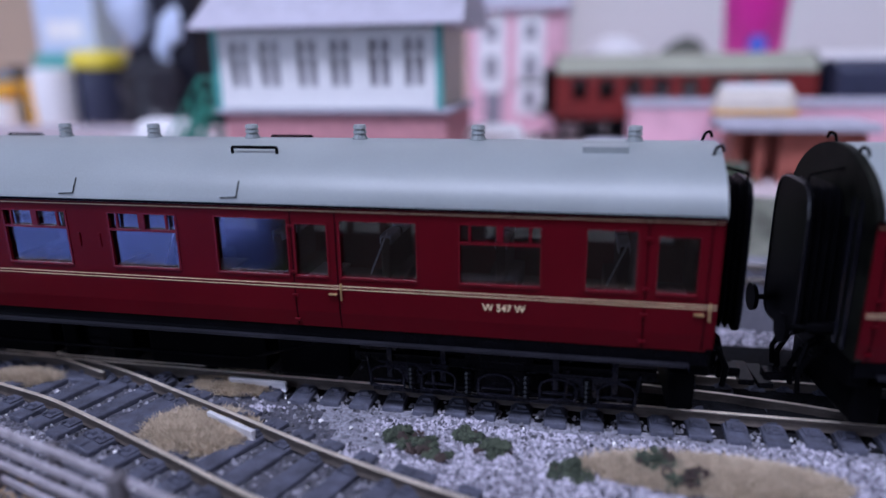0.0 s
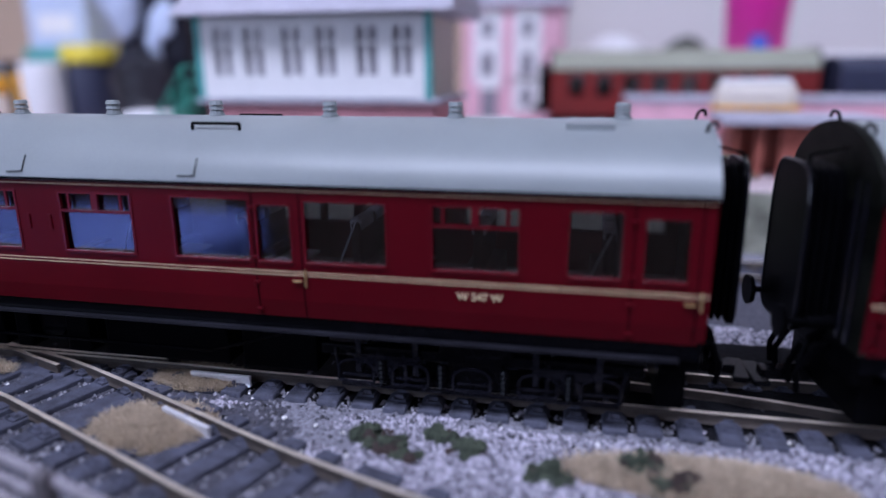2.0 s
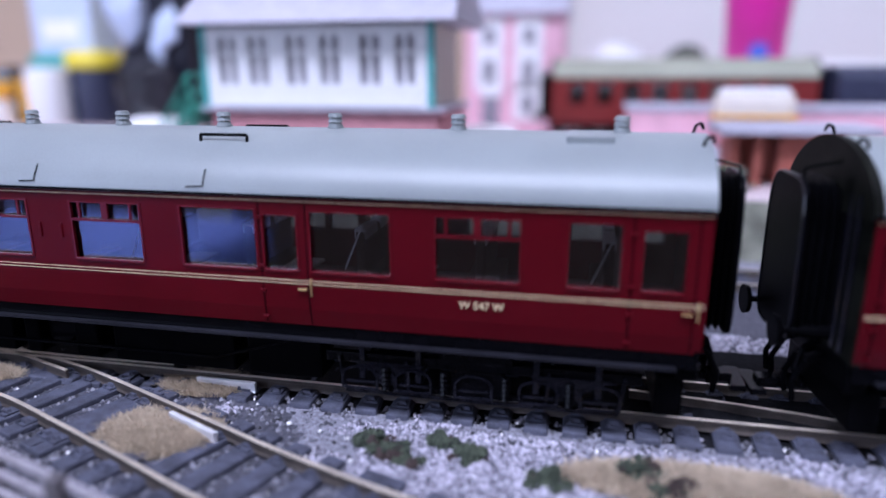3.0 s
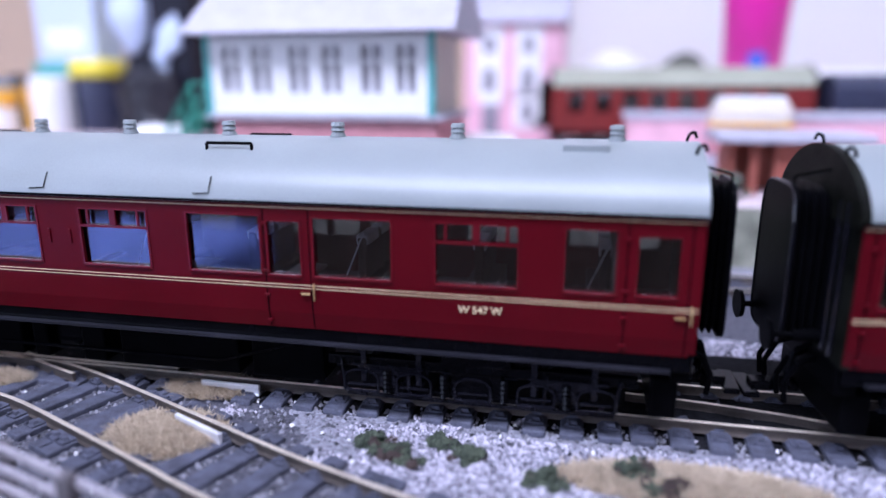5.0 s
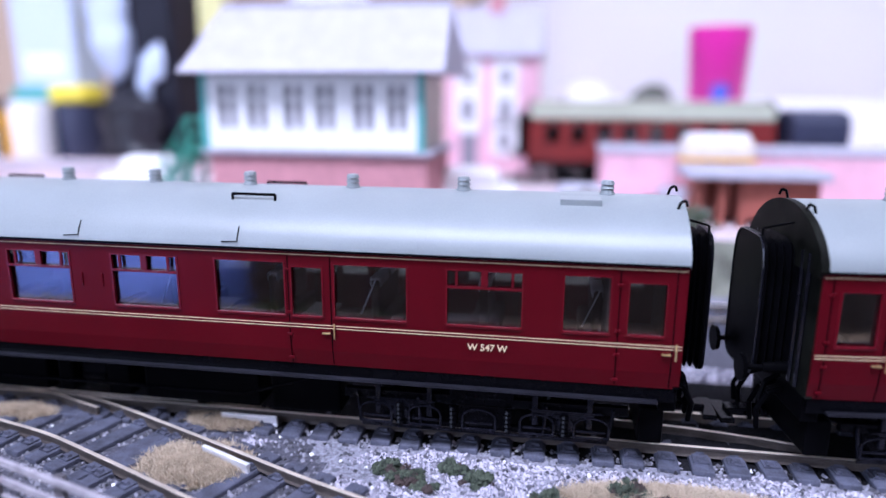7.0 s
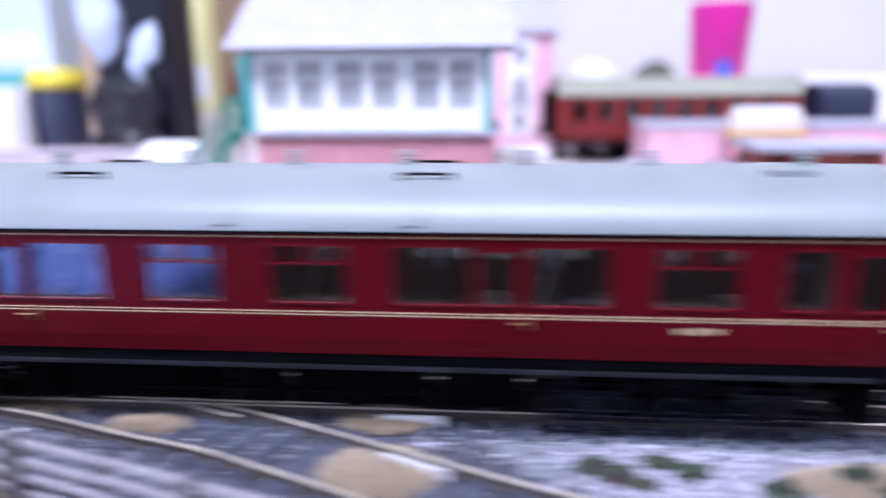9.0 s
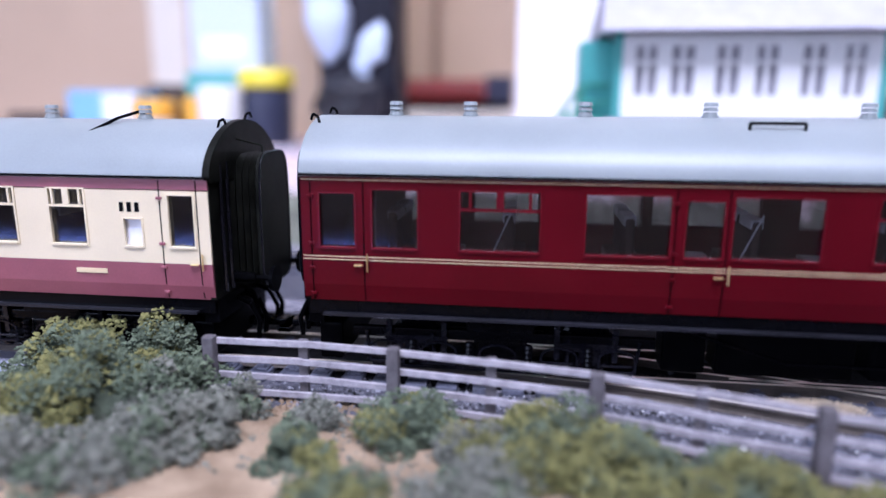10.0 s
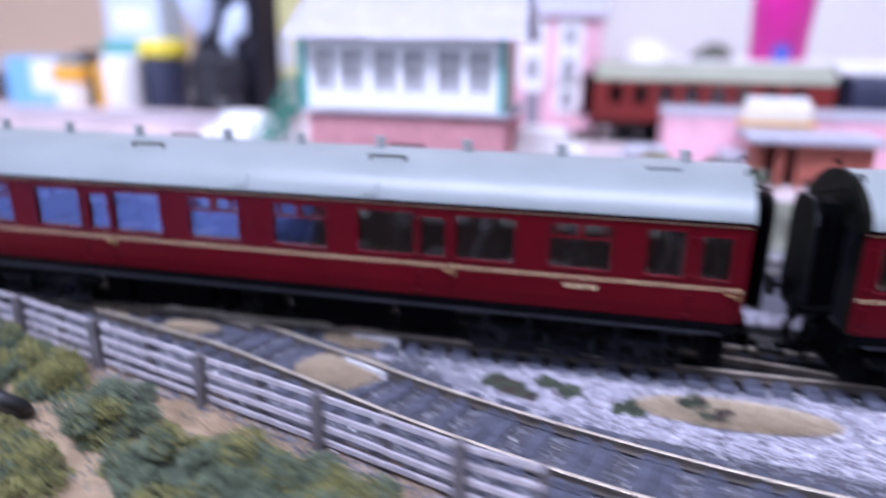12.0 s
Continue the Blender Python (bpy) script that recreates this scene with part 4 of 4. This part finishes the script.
for x, y, rx, rz in ((-5.9, -0.6, 0.36, 0.24), (-5.4, -0.9, 0.34, 0.24), (-4.95, -1.15, 0.26, 0.2), (-4.45, -0.42, 0.28, 0.24), (-3.95, -0.75, 0.32, 0.22), (-2.5, -1.25, 0.34, 0.24), (-0.95, -0.8, 0.46, 0.4), (-0.45, -1.2, 0.42, 0.4)):
    clump("moss_tuft", (x, y), rx * 1.15, rx * 0.7, rz, 700, (MOSS, SEAT), "small dark green scatter tuft on pale ballast", 0.05, "tuft", "moss tufts on the ballast")


def grass(name, at, rx, ry, n, label):
    rng = np.random.default_rng(n)
    V, Fc = [], []
    for i in range(n):
        a, r = rng.uniform(0, 6.28), math.sqrt(rng.uniform(0, 1)) * rng.uniform(0.75, 1.12)
        x, y = at[0] + rx * r * math.cos(a), at[1] + ry * r * math.sin(a)
        z = FOOT - 0.03 + 0.06 * max(0, 1 - r)
        h, w = rng.uniform(0.06, 0.17), 0.015
        b = rng.uniform(0, 6.28)
        lx, ly = rng.normal(0, 0.09), rng.normal(0, 0.09)
        V += [(x - w * math.cos(b), y - w * math.sin(b), z), (x + w * math.cos(b), y + w * math.sin(b), z), (x + lx, y + ly, z + h)]
        Fc.append((3 * i, 3 * i + 1, 3 * i + 2))
    me = bpy.data.meshes.new(name)
    me.from_pydata([tuple(c * MM for c in v) for v in V], [], Fc)
    me.materials.append(GRASS)
    tagged(new(name, me), label, "grass", kind="stuff")


for (a, c, p, q), n in zip(TUFTS, (20000, 28000, 34000, 7000, 8000)):
    grass("dry_grass", (a, c), p, q, n, "patch of straw-coloured static grass beside the rails")

wheel = thing("spare_wheel", (-16.6, -5.3, 0.1), "black rubber wheel half sunk among the bushes", "wheel")
tilt = Matrix.Translation((-16.6, -5.3, 0.35)) @ Matrix.Rotation(radians(-52), 4, "X")
for nm, prof, mt in (("tyre", [(0.36, -0.14), (0.56, -0.16), (0.66, -0.08), (0.66, 0.08), (0.56, 0.16), (0.36, 0.14)], RUBBER), ("hub", [(0.02, -0.08), (0.37, -0.08), (0.37, 0.04), (0.26, 0.05), (0.24, -0.02), (0.14, -0.02), (0.12, 0.1), (0.02, 0.1)], BLACK)):
    bm = turned(B(), prof, (0, 0, 0), 26)
    bmesh.ops.transform(bm, matrix=tilt, verts=bm.verts)
    part(nm, bm, mt, wheel, smooth=True)

# ---------------------------------------------------------------- signal box
G2 = 2.12
sb = thing("signal_box", (-13, 18, G2), "model signal box with white windows, teal posts and brick base", "signal box")
part("brick_base", box(B(), -17.75, -8.0, 15.0, 21.0, G2 - 0.15, 5.1), BRICK, sb)
part("floor_ledge", box(B(), -18.1, -7.7, 14.75, 21.2, 5.103, 5.28, 0.03), SLATE, sb)
bm = B()
SW = [(-17.2, -16.4), (-15.85, -15.0), (-14.2, -13.35), (-12.75, -11.95), (-11.1, -10.25), (-9.62, -8.85)]
part("front_panel", box(B(), -17.75, -8.35, 14.85, 15.1, 5.283, 6.2), WHITE, sb, "white boarded panel below the windows")
part("window_head", box(B(), -17.75, -8.35, 14.85, 15.1, 8.05, 8.5), WHITE, sb)
edge = -17.75
for a, b in SW + [(-8.35, 0)]:
    part("mullion", box(B(), edge, a, 14.85, 15.1, 6.2, 8.05), WHITE, sb)
    edge = b
for a, b in SW:
    bm = B()
    c = (a + b) / 2
    box(bm, c - 0.08, c + 0.08, 14.9, 15.05, 6.2, 8.05)
    box(bm, a, c - 0.08, 14.9, 15.05, 7.35, 7.5)
    box(bm, c + 0.08, b, 14.9, 15.05, 7.35, 7.5)
    w = part("window", bm, WHITE, sb)
    part("pane", box(B(), a + 0.003, b - 0.003, 15.06, 15.09, 6.21, 8.04), PANEDARK, w)
part("left_wall", box(B(), -17.75, -17.5, 15.103, 20.9, 5.283, 8.5), TEAL, sb, "teal boarded side wall")
part("right_wall", box(B(), -8.55, -8.3, 15.103, 20.9, 5.283, 8.5), OFFWHITE, sb, "cream side wall")
part("back_wall", box(B(), -17.5, -8.55, 20.7, 20.9, 5.283, 8.5), OFFWHITE, sb)
for x in (-18.0, -8.34):
    part("corner_post", box(B(), x, x + 0.28, 14.8, 15.0, 5.283, 8.52, 0.02), TEAL, sb)
part("sign_board", box(B(), -17.4, -8.7, 14.78, 14.846, 5.35, 5.5), WHITE, sb)
bm = B()
e, r = 8.55, 11.6
pts = [(-18.6, 14.0, e), (-7.1, 14.0, e), (-7.1, 21.8, e), (-18.6, 21.8, e), (-18.2, 17.9, r), (-7.4, 17.9, r)]
vs = [bm.verts.new(p) for p in pts]
for f in ((0, 1, 5, 4), (2, 3, 4, 5), (3, 0, 4), (1, 2, 5), (3, 2, 1, 0)):
    bm.faces.new([vs[i] for i in f])
part("roof", bm, SLATE, sb, "lilac-grey slate roof")
part("ridge", box(B(), -18.2, -7.4, 17.75, 18.05, 11.55, 11.75), SLATE, sb)
part("landing", box(B(), -19.2, -18.12, 15.6, 17.6, 5.1, 5.28, 0.02), GREEN, sb)
bm = B()
for k in range(11):
    x, z = -19.25 - 0.19 * k, 5.0 - 0.28 * k
    box(bm, x - 0.16, x + 0.1, 15.6, 16.8, z - 0.05, z)
part("stair_tread", bm, GREEN, sb)
for y in (15.5, 16.85):
    bm = B()
    tube(bm, [(-19.15, y, 5.2), (-21.3, y, G2)], 0.13)
    tube(bm, [(-18.1, y, 6.6), (-19.15, y, 6.6), (-21.3, y, 3.5), (-21.3, y, G2)], 0.06)
    tube(bm, [(-18.1, y, 5.9), (-19.15, y, 5.9), (-21.3, y, 2.9)], 0.05)
    for k in range(4):
        x = -19.15 - 0.6 * k
        tube(bm, [(x, y, 5.2 - 0.86 * k), (x, y, 6.6 - 0.86 * k)], 0.05)
    tube(bm, [(-19.15, y, G2), (-19.15, y, 6.6)], 0.08)
    part("stair_rail", bm, GREEN, sb, "green handrail and stringer")
part("porch", box(B(), -19.15, -17.78, 17.0, 20.0, 5.29, 8.4, 0.03), TEAL, sb, "teal entrance porch")

# ---------------------------------------------------------------- house and other models behind
hs = thing("terraced_house", (-6.2, 28, G2), "pink rendered model house with white window surrounds", "house")
bm = B()
part("wall", box(B(), -8.75, -3.6, 25.0, 30.0, G2 - 0.1, 9.6), PINK, hs)
vs = [bm.verts.new(p) for p in ((-9.0, 24.6, 9.6), (-3.4, 24.6, 9.6), (-3.4, 30.4, 9.6), (-9.0, 30.4, 9.6), (-9.0, 27.5, 12.4), (-3.4, 27.5, 12.4))]
for f in ((0, 1, 5, 4), (2, 3, 4, 5), (3, 0, 4), (1, 2, 5), (3, 2, 1, 0)):
    bm.faces.new([vs[i] for i in f])
part("roof", bm, SLATE, hs, "grey slate roof")
part("chimney", box(B(), -6.5, -5.7, 27.0, 28.0, 12.0, 14.2, 0.04), BRICK, hs)
for xa, xb in ((-7.95, -6.95), (-5.85, -4.9)):
    for za, zb in ((8.0, 9.0), (6.0, 7.35), (4.4, 5.6)):
        if xa < -7 and za < 5:
            continue
        w = part("window", box(B(), xa - 0.25, xb + 0.25, 24.92, 25.0, za - 0.2, zb + 0.42, 0.02), WHITE, hs, "white window surround")
        part("pane", box(B(), xa + 0.18, xb - 0.18, 24.88, 24.93, za + 0.1, zb - 0.1), PANEDARK, w)
part("door", box(B(), -7.8, -6.9, 24.9, 25.0, 2.2, 5.4, 0.02), PANEDARK, hs)
part("door_head", box(B(), -7.95, -6.75, 24.86, 25.0, 5.42, 5.9, 0.02), WHITE, hs)
hs.location = Vector((-7.4, 40.4, G2 - 1.5)) * MM
hs.scale = (1.307, 1.307, 1.307)

BW = [("P", 1.0 + 1.55 * i, 1.95 + 1.55 * i) for i in range(8)]
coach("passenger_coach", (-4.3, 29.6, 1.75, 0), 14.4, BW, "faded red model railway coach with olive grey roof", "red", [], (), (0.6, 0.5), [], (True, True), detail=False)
tr2 = thing("railway_track", (5, 31, G2), "second model railway track behind the platform", "track", kind="structure")
for y in (30.4, 32.05):
    bm = sweep(B(), RAILPROF, [(-6, y, G2), (45, y - 2.4, G2)], RAILMI)
    part("rail", bm, [RAILSIDE, RAILTOP], tr2)
van = thing("goods_van", (12.0, 29.6, G2), "dark navy model goods van with rounded roof", "van")
bm = extrude_x(B(), [(28.2, 3.2), *[(30 + (y - 1.78) * 1.0, z + 2.0) for y, z in profile_roof(4.2, 0.7)], (31.8, 3.2)], 10.6, 13.6)
part("body", bm, NAVY, van)
for x in (11.2, 13.0):
    for y in (28.8, 30.6):
        part("wheel", turned(B(), [(0.1, -0.1), (0.55, -0.1), (0.55, 0.1), (0.1, 0.1)], (x, y, 2.75), 18, "y"), BLACK, van)
pf = thing("station_platform", (8, 24, G2), "lilac grey model station platform", "platform", kind="structure")
part("platform_wall", box(B(), -0.2, 28, 23.0, 26.8, G2 - 0.1, 4.75), PINK, pf, "pinkish platform wall")
part("platform_top", box(B(), -0.35, 28.1, 22.9, 26.9, 4.753, 5.0, 0.04), SLATE, pf)
bus = thing("motor_coach", (5.2, 22.0, G2), "small cream model motor coach with orange trim", "bus")
part("body", box(B(), 3.45, 6.9, 21.2, 22.7, 4.2, 5.75, 0.45), OFFWHITE, bus)
part("trim", box(B(), 3.4, 6.95, 21.15, 22.75, 4.55, 4.75, 0.05), AMBER, bus)
part("roof", box(B(), 3.7, 6.6, 21.35, 22.55, 5.65, 5.9, 0.12), WHITE, bus)
part("chassis", box(B(), 3.6, 6.8, 21.3, 22.6, 3.3, 4.2, 0.1), BRICK, bus)
for x in (4.2, 6.2):
    part("wheel", turned(B(), [(0.1, -0.12), (0.4, -0.12), (0.4, 0.12), (0.1, 0.12)], (x, 21.3, 3.55), 16, "y"), RUBBER, bus)
ramp_ob = thing("loading_ramp", (5.2, 22, G2), "grey model loading bank under the motor coach", "ramp")
part("bank", box(B(), 2.6, 8.0, 20.6, 22.85, G2 - 0.1, 3.15, 0.05), SLATE, ramp_ob)
sh = thing("platform_shelter", (5.6, 17.7, G2), "rust-brown model shelter with a flat grey roof", "shelter")
part("roof", box(B(), 2.9, 8.6, 16.4, 19.4, 4.25, 4.6, 0.06), SLATE, sh, "flat grey roof")
part("back_wall", box(B(), 3.4, 8.2, 18.8, 19.0, G2 - 0.1, 4.24), RUST, sh)
for x in (3.4, 4.3, 5.2, 8.0):
    part("post", box(B(), x, x + 0.32, 16.9, 17.2, G2 - 0.1, 4.24, 0.02), RUST, sh)
part("front_panel", box(B(), 5.53, 7.99, 16.95, 17.1, 2.6, 4.24), RUST, sh)
part("side_panel", box(B(), 3.4, 3.55, 17.21, 18.79, G2 - 0.1, 4.24), RUST, sh)


def model_car(x, y, material, label, s=1.0, turn=0.0):
    ob = thing("model_car", (x, y, G2), label, "car", "small model road vehicles")
    body = part("body", box(B(), x - 2.2 * s, x + 2.2 * s, y - 0.9 * s, y + 0.9 * s, G2 + 0.3 * s, G2 + 1.2 * s, 0.2 * s), material, ob)
    part("cabin", box(B(), x - 1.3 * s, x + 1.4 * s, y - 0.8 * s, y + 0.8 * s, G2 + 1.2 * s, G2 + 2.0 * s, 0.25 * s, top=0.85), material, ob)
    for dx in (-1.4, 1.4):
        for dy in (-0.85, 0.85):
            part("wheel", turned(B(), [(0.05, -0.12), (0.36 * s, -0.12), (0.36 * s, 0.12), (0.05, 0.12)], (x + dx * s, y + dy * s, G2 + 0.36 * s), 16, "y"), RUBBER, ob)
    return ob


model_car(-6.7, 20.0, WHITE, "small white model car before the pink house", 1.05)
model_car(-1.5, 17.5, SLATE, "small pale grey model car beside the road", 0.85)
model_car(-24.0, 20.0, WHITE, "small white model van beside the signal box", 1.15)
clump("bush", (-1.0, 16.2), 1.0, 0.8, 1.3, 900, (OCHRE, LEAF_A), "ochre model bush behind the coach", 0.12)
clump("bush", (2.0, 15.9), 2.2, 0.8, 1.1, 1600, (LEAF_B, LEAF_C), "grey-green model hedge behind the coach", 0.12)
hd = thing("hill_mound", (5, 46, G2), "grey-green scenic mound behind the platform", "mound")
bm = B()
bmesh.ops.create_icosphere(bm, subdivisions=4, radius=1, matrix=Matrix.Translation((5, 46.5, G2)) @ Matrix.Diagonal((3.2, 2.2, 6.4, 1)))
for v in bm.verts:
    v.co += Vector((1, 1, 0.5)) * 0.6 * noise.noise(v.co * 0.5)
    v.co.z = max(v.co.z, G2 - 0.1)
part("mound", bm, LEAF_C, hd, smooth=True)

# ---------------------------------------------------------------- clutter at the back of the board
sf = thing("storage_shelf", (9, 50, G2), "white storage box carrying the pink cup", "box")
part("body", box(B(), 1, 26, 44.6, 58, G2 - 0.1, 7.25, 0.3), WHITE, sf)
cup = thing("plastic_cup", (10.25, 47, 7.25), "bright magenta plastic cup with a blue mark", "cup")
part("cup_wall", turned(B(), [(1.85, 7.27), (2.15, 7.35), (2.45, 12.9), (2.52, 13.05), (2.4, 13.05), (2.35, 12.9), (2.05, 7.6)], (10.25, 47, 0), 32), MAGENTA, cup, smooth=True)
part("blue_mark", turned(B(), [(0.05, -0.08), (0.7, -0.05), (0.7, 0.05), (0.05, 0.08)], (10.1, 44.84, 7.95), 20, "y"), BLUE, cup)
bx = thing("white_bowl", (-0.4, 45, G2), "rounded white bowl turned upside down", "bowl")
part("bowl", turned(B(), [(3.2, G2), (3.1, 4.5), (2.7, 6.8), (1.9, 8.2), (0.7, 8.7)], (-0.4, 45, 0), 28), WHITE, bx, smooth=True)

cb = thing("cardboard_box", (-55, 62, G2), "large tan cardboard boxes against the wall", "box")
part("carton", box(B(), -89, -31.5, 58, 72, G2 - 0.1, 30, 0.3), TAN, cb)
part("tape", box(B(), -62, -58, 57.9, 58, G2, 29.9), OFFWHITE, cb)
cb2 = thing("cardboard_box", (-26, 66, G2), "tall tan cardboard box against the wall", "box")
part("carton", box(B(), -31.2, -12, 60, 72, G2 - 0.1, 28, 0.3), TAN, cb2)
part("flap", box(B(), -31.2, -12, 59.7, 59.98, 22, 27.8), TAN, cb2)
st = thing("yellow_box", (-36.5, 49, 4.7), "tall pale yellow box with a white label", "box")
part("carton", box(B(), -40, -33.2, 47.7, 49.8, 4.7, 30, 0.15), mat("pale_yellow_card", (0.80, 0.76, 0.34), 0.5, var=0.06), st)
part("label", box(B(), -39.6, -33.6, 47.6, 47.7, 5.7, 8.6), WHITE, st)
plinth = thing("storage_box", (-36.5, 49, G2), "plain beige storage box behind the speaker", "box")
part("body", box(B(), -40.4, -33.0, 47.4, 49.9, G2 - 0.1, 4.5, 0.15), OFFWHITE, plinth)
part("lid", box(B(), -40.5, -32.9, 47.3, 49.95, 4.5, 4.7, 0.05), OFFWHITE, plinth)
wb = thing("foam_board", (-19.9, 37, G2), "tall plain white foam board", "board")
part("board", box(B(), -22.3, -16.5, 36.4, 37.2, G2 - 0.1, 22, 0.05), WHITE, wb)
tb = thing("speaker", (-33.5, 36, G2), "tall black cabinet with a pale disc as its highlight", "speaker")
part("cabinet", box(B(), -36.0, -30.5, 34.2, 38.4, G2 - 0.1, 24, 0.25), BLACKCAB, tb)
# pale disc put on the black front as a highlight
part("highlight_disc", turned(B(), [(0.2, 0.12), (0.6, 0.02), (1.05, -0.1), (1.2, 0.05)], (-32.0, 34.1, 16.0), 24, "y"), PALEBLUE, tb, "pale disc drawing a highlight on the black cabinet")
# pale lump, the lower highlight on the black front
wrap = thing("highlight_lump", (-32.3, 33.9, 8.2), "crumpled pale lilac lump drawing a highlight on the black cabinet", "wrapper")
bm = B()
bmesh.ops.create_icosphere(bm, subdivisions=4, radius=1, matrix=Matrix.Translation((-32.2, 33.9, 9.2)) @ Matrix.Rotation(radians(25), 4, "Y") @ Matrix.Diagonal((0.85, 0.35, 2.3, 1)))
for v in bm.verts:
    v.co += 0.5 * Vector((noise.noise(v.co * 0.9), 0.3 * noise.noise(v.co * 0.9 + Vector((4, 0, 0))), noise.noise(v.co * 0.8 + Vector((0, 3, 0)))))
part("wrapper", bm, PALEBLUE, wrap, smooth=True)
bag = thing("bin_bag", (-33.4, 33.0, G2), "black shiny plastic bag with crumpled folds", "bag")
bm = B()
bmesh.ops.create_icosphere(bm, subdivisions=5, radius=1, matrix=Matrix.Translation((-33.6, 32.9, G2 + 2.2)) @ Matrix.Diagonal((2.5, 1.2, 3.6, 1)))
for v in bm.verts:
    v.co += 0.9 * Vector((noise.noise(v.co * 0.55), 0.5 * noise.noise(v.co * 0.55 + Vector((9, 0, 0))), noise.noise(v.co * 0.6 + Vector((0, 9, 0)))))
    v.co += 0.3 * Vector((noise.noise(v.co * 1.9), noise.noise(v.co * 1.9 + Vector((5, 0, 0))), 0))
    v.co.z = max(v.co.z, G2 - 0.05)
part("bag", bm, BAG, bag, smooth=True)
pb = thing("plastic_bag", (-35.0, 33.9, 12), "pale blue-white crumpled plastic bag hanging on the speaker", "bag")
bm = B()
bmesh.ops.create_icosphere(bm, subdivisions=4, radius=1, matrix=Matrix.Translation((-35.2, 34.0, 12.6)) @ Matrix.Diagonal((1.6, 0.9, 4.2, 1)))
for v in bm.verts:
    v.co += 0.6 * Vector((noise.noise(v.co * 0.6), 0.4 * noise.noise(v.co * 0.6 + Vector((9, 0, 0))), noise.noise(v.co * 0.5)))
part("bag", bm, PALEBLUE, pb, smooth=True)


def tub(x, y, r, z1, material, label, lid=None, lid_z=0.0):
    ob = thing("plastic_tub", (x, y, G2), label, "tub", "tubs and bottles at the back")
    part("tub_wall", turned(B(), [(r * 0.9, G2), (r * 0.95, G2 + 0.2), (r, z1 - 0.2), (r * 0.97, z1), (r * 0.5, z1)], (x, y, 0), 26), material, ob, smooth=True)
    if lid:
        part("lid", turned(B(), [(r * 1.06, z1), (r * 1.1, z1 + 0.1), (r * 1.1, z1 + lid_z), (r * 0.6, z1 + lid_z + 0.05)], (x, y, 0), 26), lid, ob, smooth=True)
    return ob


tub(-41.2, 37.6, 1.9, 6.9, NAVY, "dark tub with a bright yellow lid", YELLOW, 1.35)
tub(-44.0, 35.6, 1.6, 7.0, WHITE, "plain white plastic tub")
tub(-46.2, 36.8, 1.3, 6.2, AMBER, "amber yellow plastic bottle")
tub(-49.6, 36.0, 1.4, 4.6, WHITE, "white jar with an orange lid", AMBER, 1.4)
orn = thing("dark_tin", (-51.0, 39.6, G2), "dark brown tin behind the white jar", "tin")
part("tin", turned(B(), [(1.5, G2), (1.6, G2 + 0.2), (1.6, 7.0), (1.4, 7.2)], (-51.0, 40.8, 0), 22), INNER, orn, smooth=True)
tl = thing("teal_box", (-45.3, 40, G2), "teal box with pale blue packaging on top", "box")
part("body", box(B(), -48.2, -42.4, 38.6, 43, G2 - 0.1, 8.1, 0.1), TEAL, tl)
pk = thing("pale_carton", (-45.2, 41, 8.1), "pale blue and white printed carton", "carton")
part("carton", box(B(), -47.8, -42.2, 39.0, 42.6, 8.102, 15.5, 0.1), PALEBLUE, pk)
part("label", box(B(), -46.8, -43.4, 38.95, 39.0, 9.2, 10.8), WHITE, pk)
bb = thing("blue_carton", (-53.6, 37, G2), "light blue carton with a white label", "carton")
part("carton", box(B(), -56.6, -50.8, 36.0, 39.0, G2 - 0.1, 6.65, 0.08), SKYBLUE, bb)
part("label", box(B(), -53.7, -51.0, 35.94, 36.0, 3.6, 6.4), WHITE, bb)
fl = thing("model_locomotive", (-28, 51, G2), "dark red model locomotive far back on the board", "locomotive")
part("stand", box(B(), -33.2, -22.3, 50.0, 55.0, G2 - 0.1, 5.3, 0.05), OFFWHITE, fl)
part("boiler", cyl(B(), (-32.8, 51.6, 6.9), (-25.5, 51.6, 6.9), 1.15, seg=20), BGRED, fl)
part("cab", box(B(), -25.4, -23.0, 50.4, 52.8, 5.9, 8.3, 0.1), NAVY, fl)
part("chassis", box(B(), -33.0, -23.0, 50.6, 52.6, 5.303, 5.9, 0.05), BLACK, fl)
bk = thing("brown_box", (-62, 42, G2), "dark brown wooden crate", "crate")
part("body", box(B(), -66, -59, 41, 47, G2 - 0.1, 4.9, 0.1), INNER, bk)
low = thing("pink_platform", (-37, 30, G2), "low pinkish plaster slab beside the signal box", "slab")
part("slab", box(B(), -52, -26, 26, 31, G2 - 0.1, 3.0, 0.1), FARGROUND, low)
part("coping", box(B(), -52.1, -25.9, 25.9, 26.8, 3.003, 3.15, 0.03), SLATE, low)
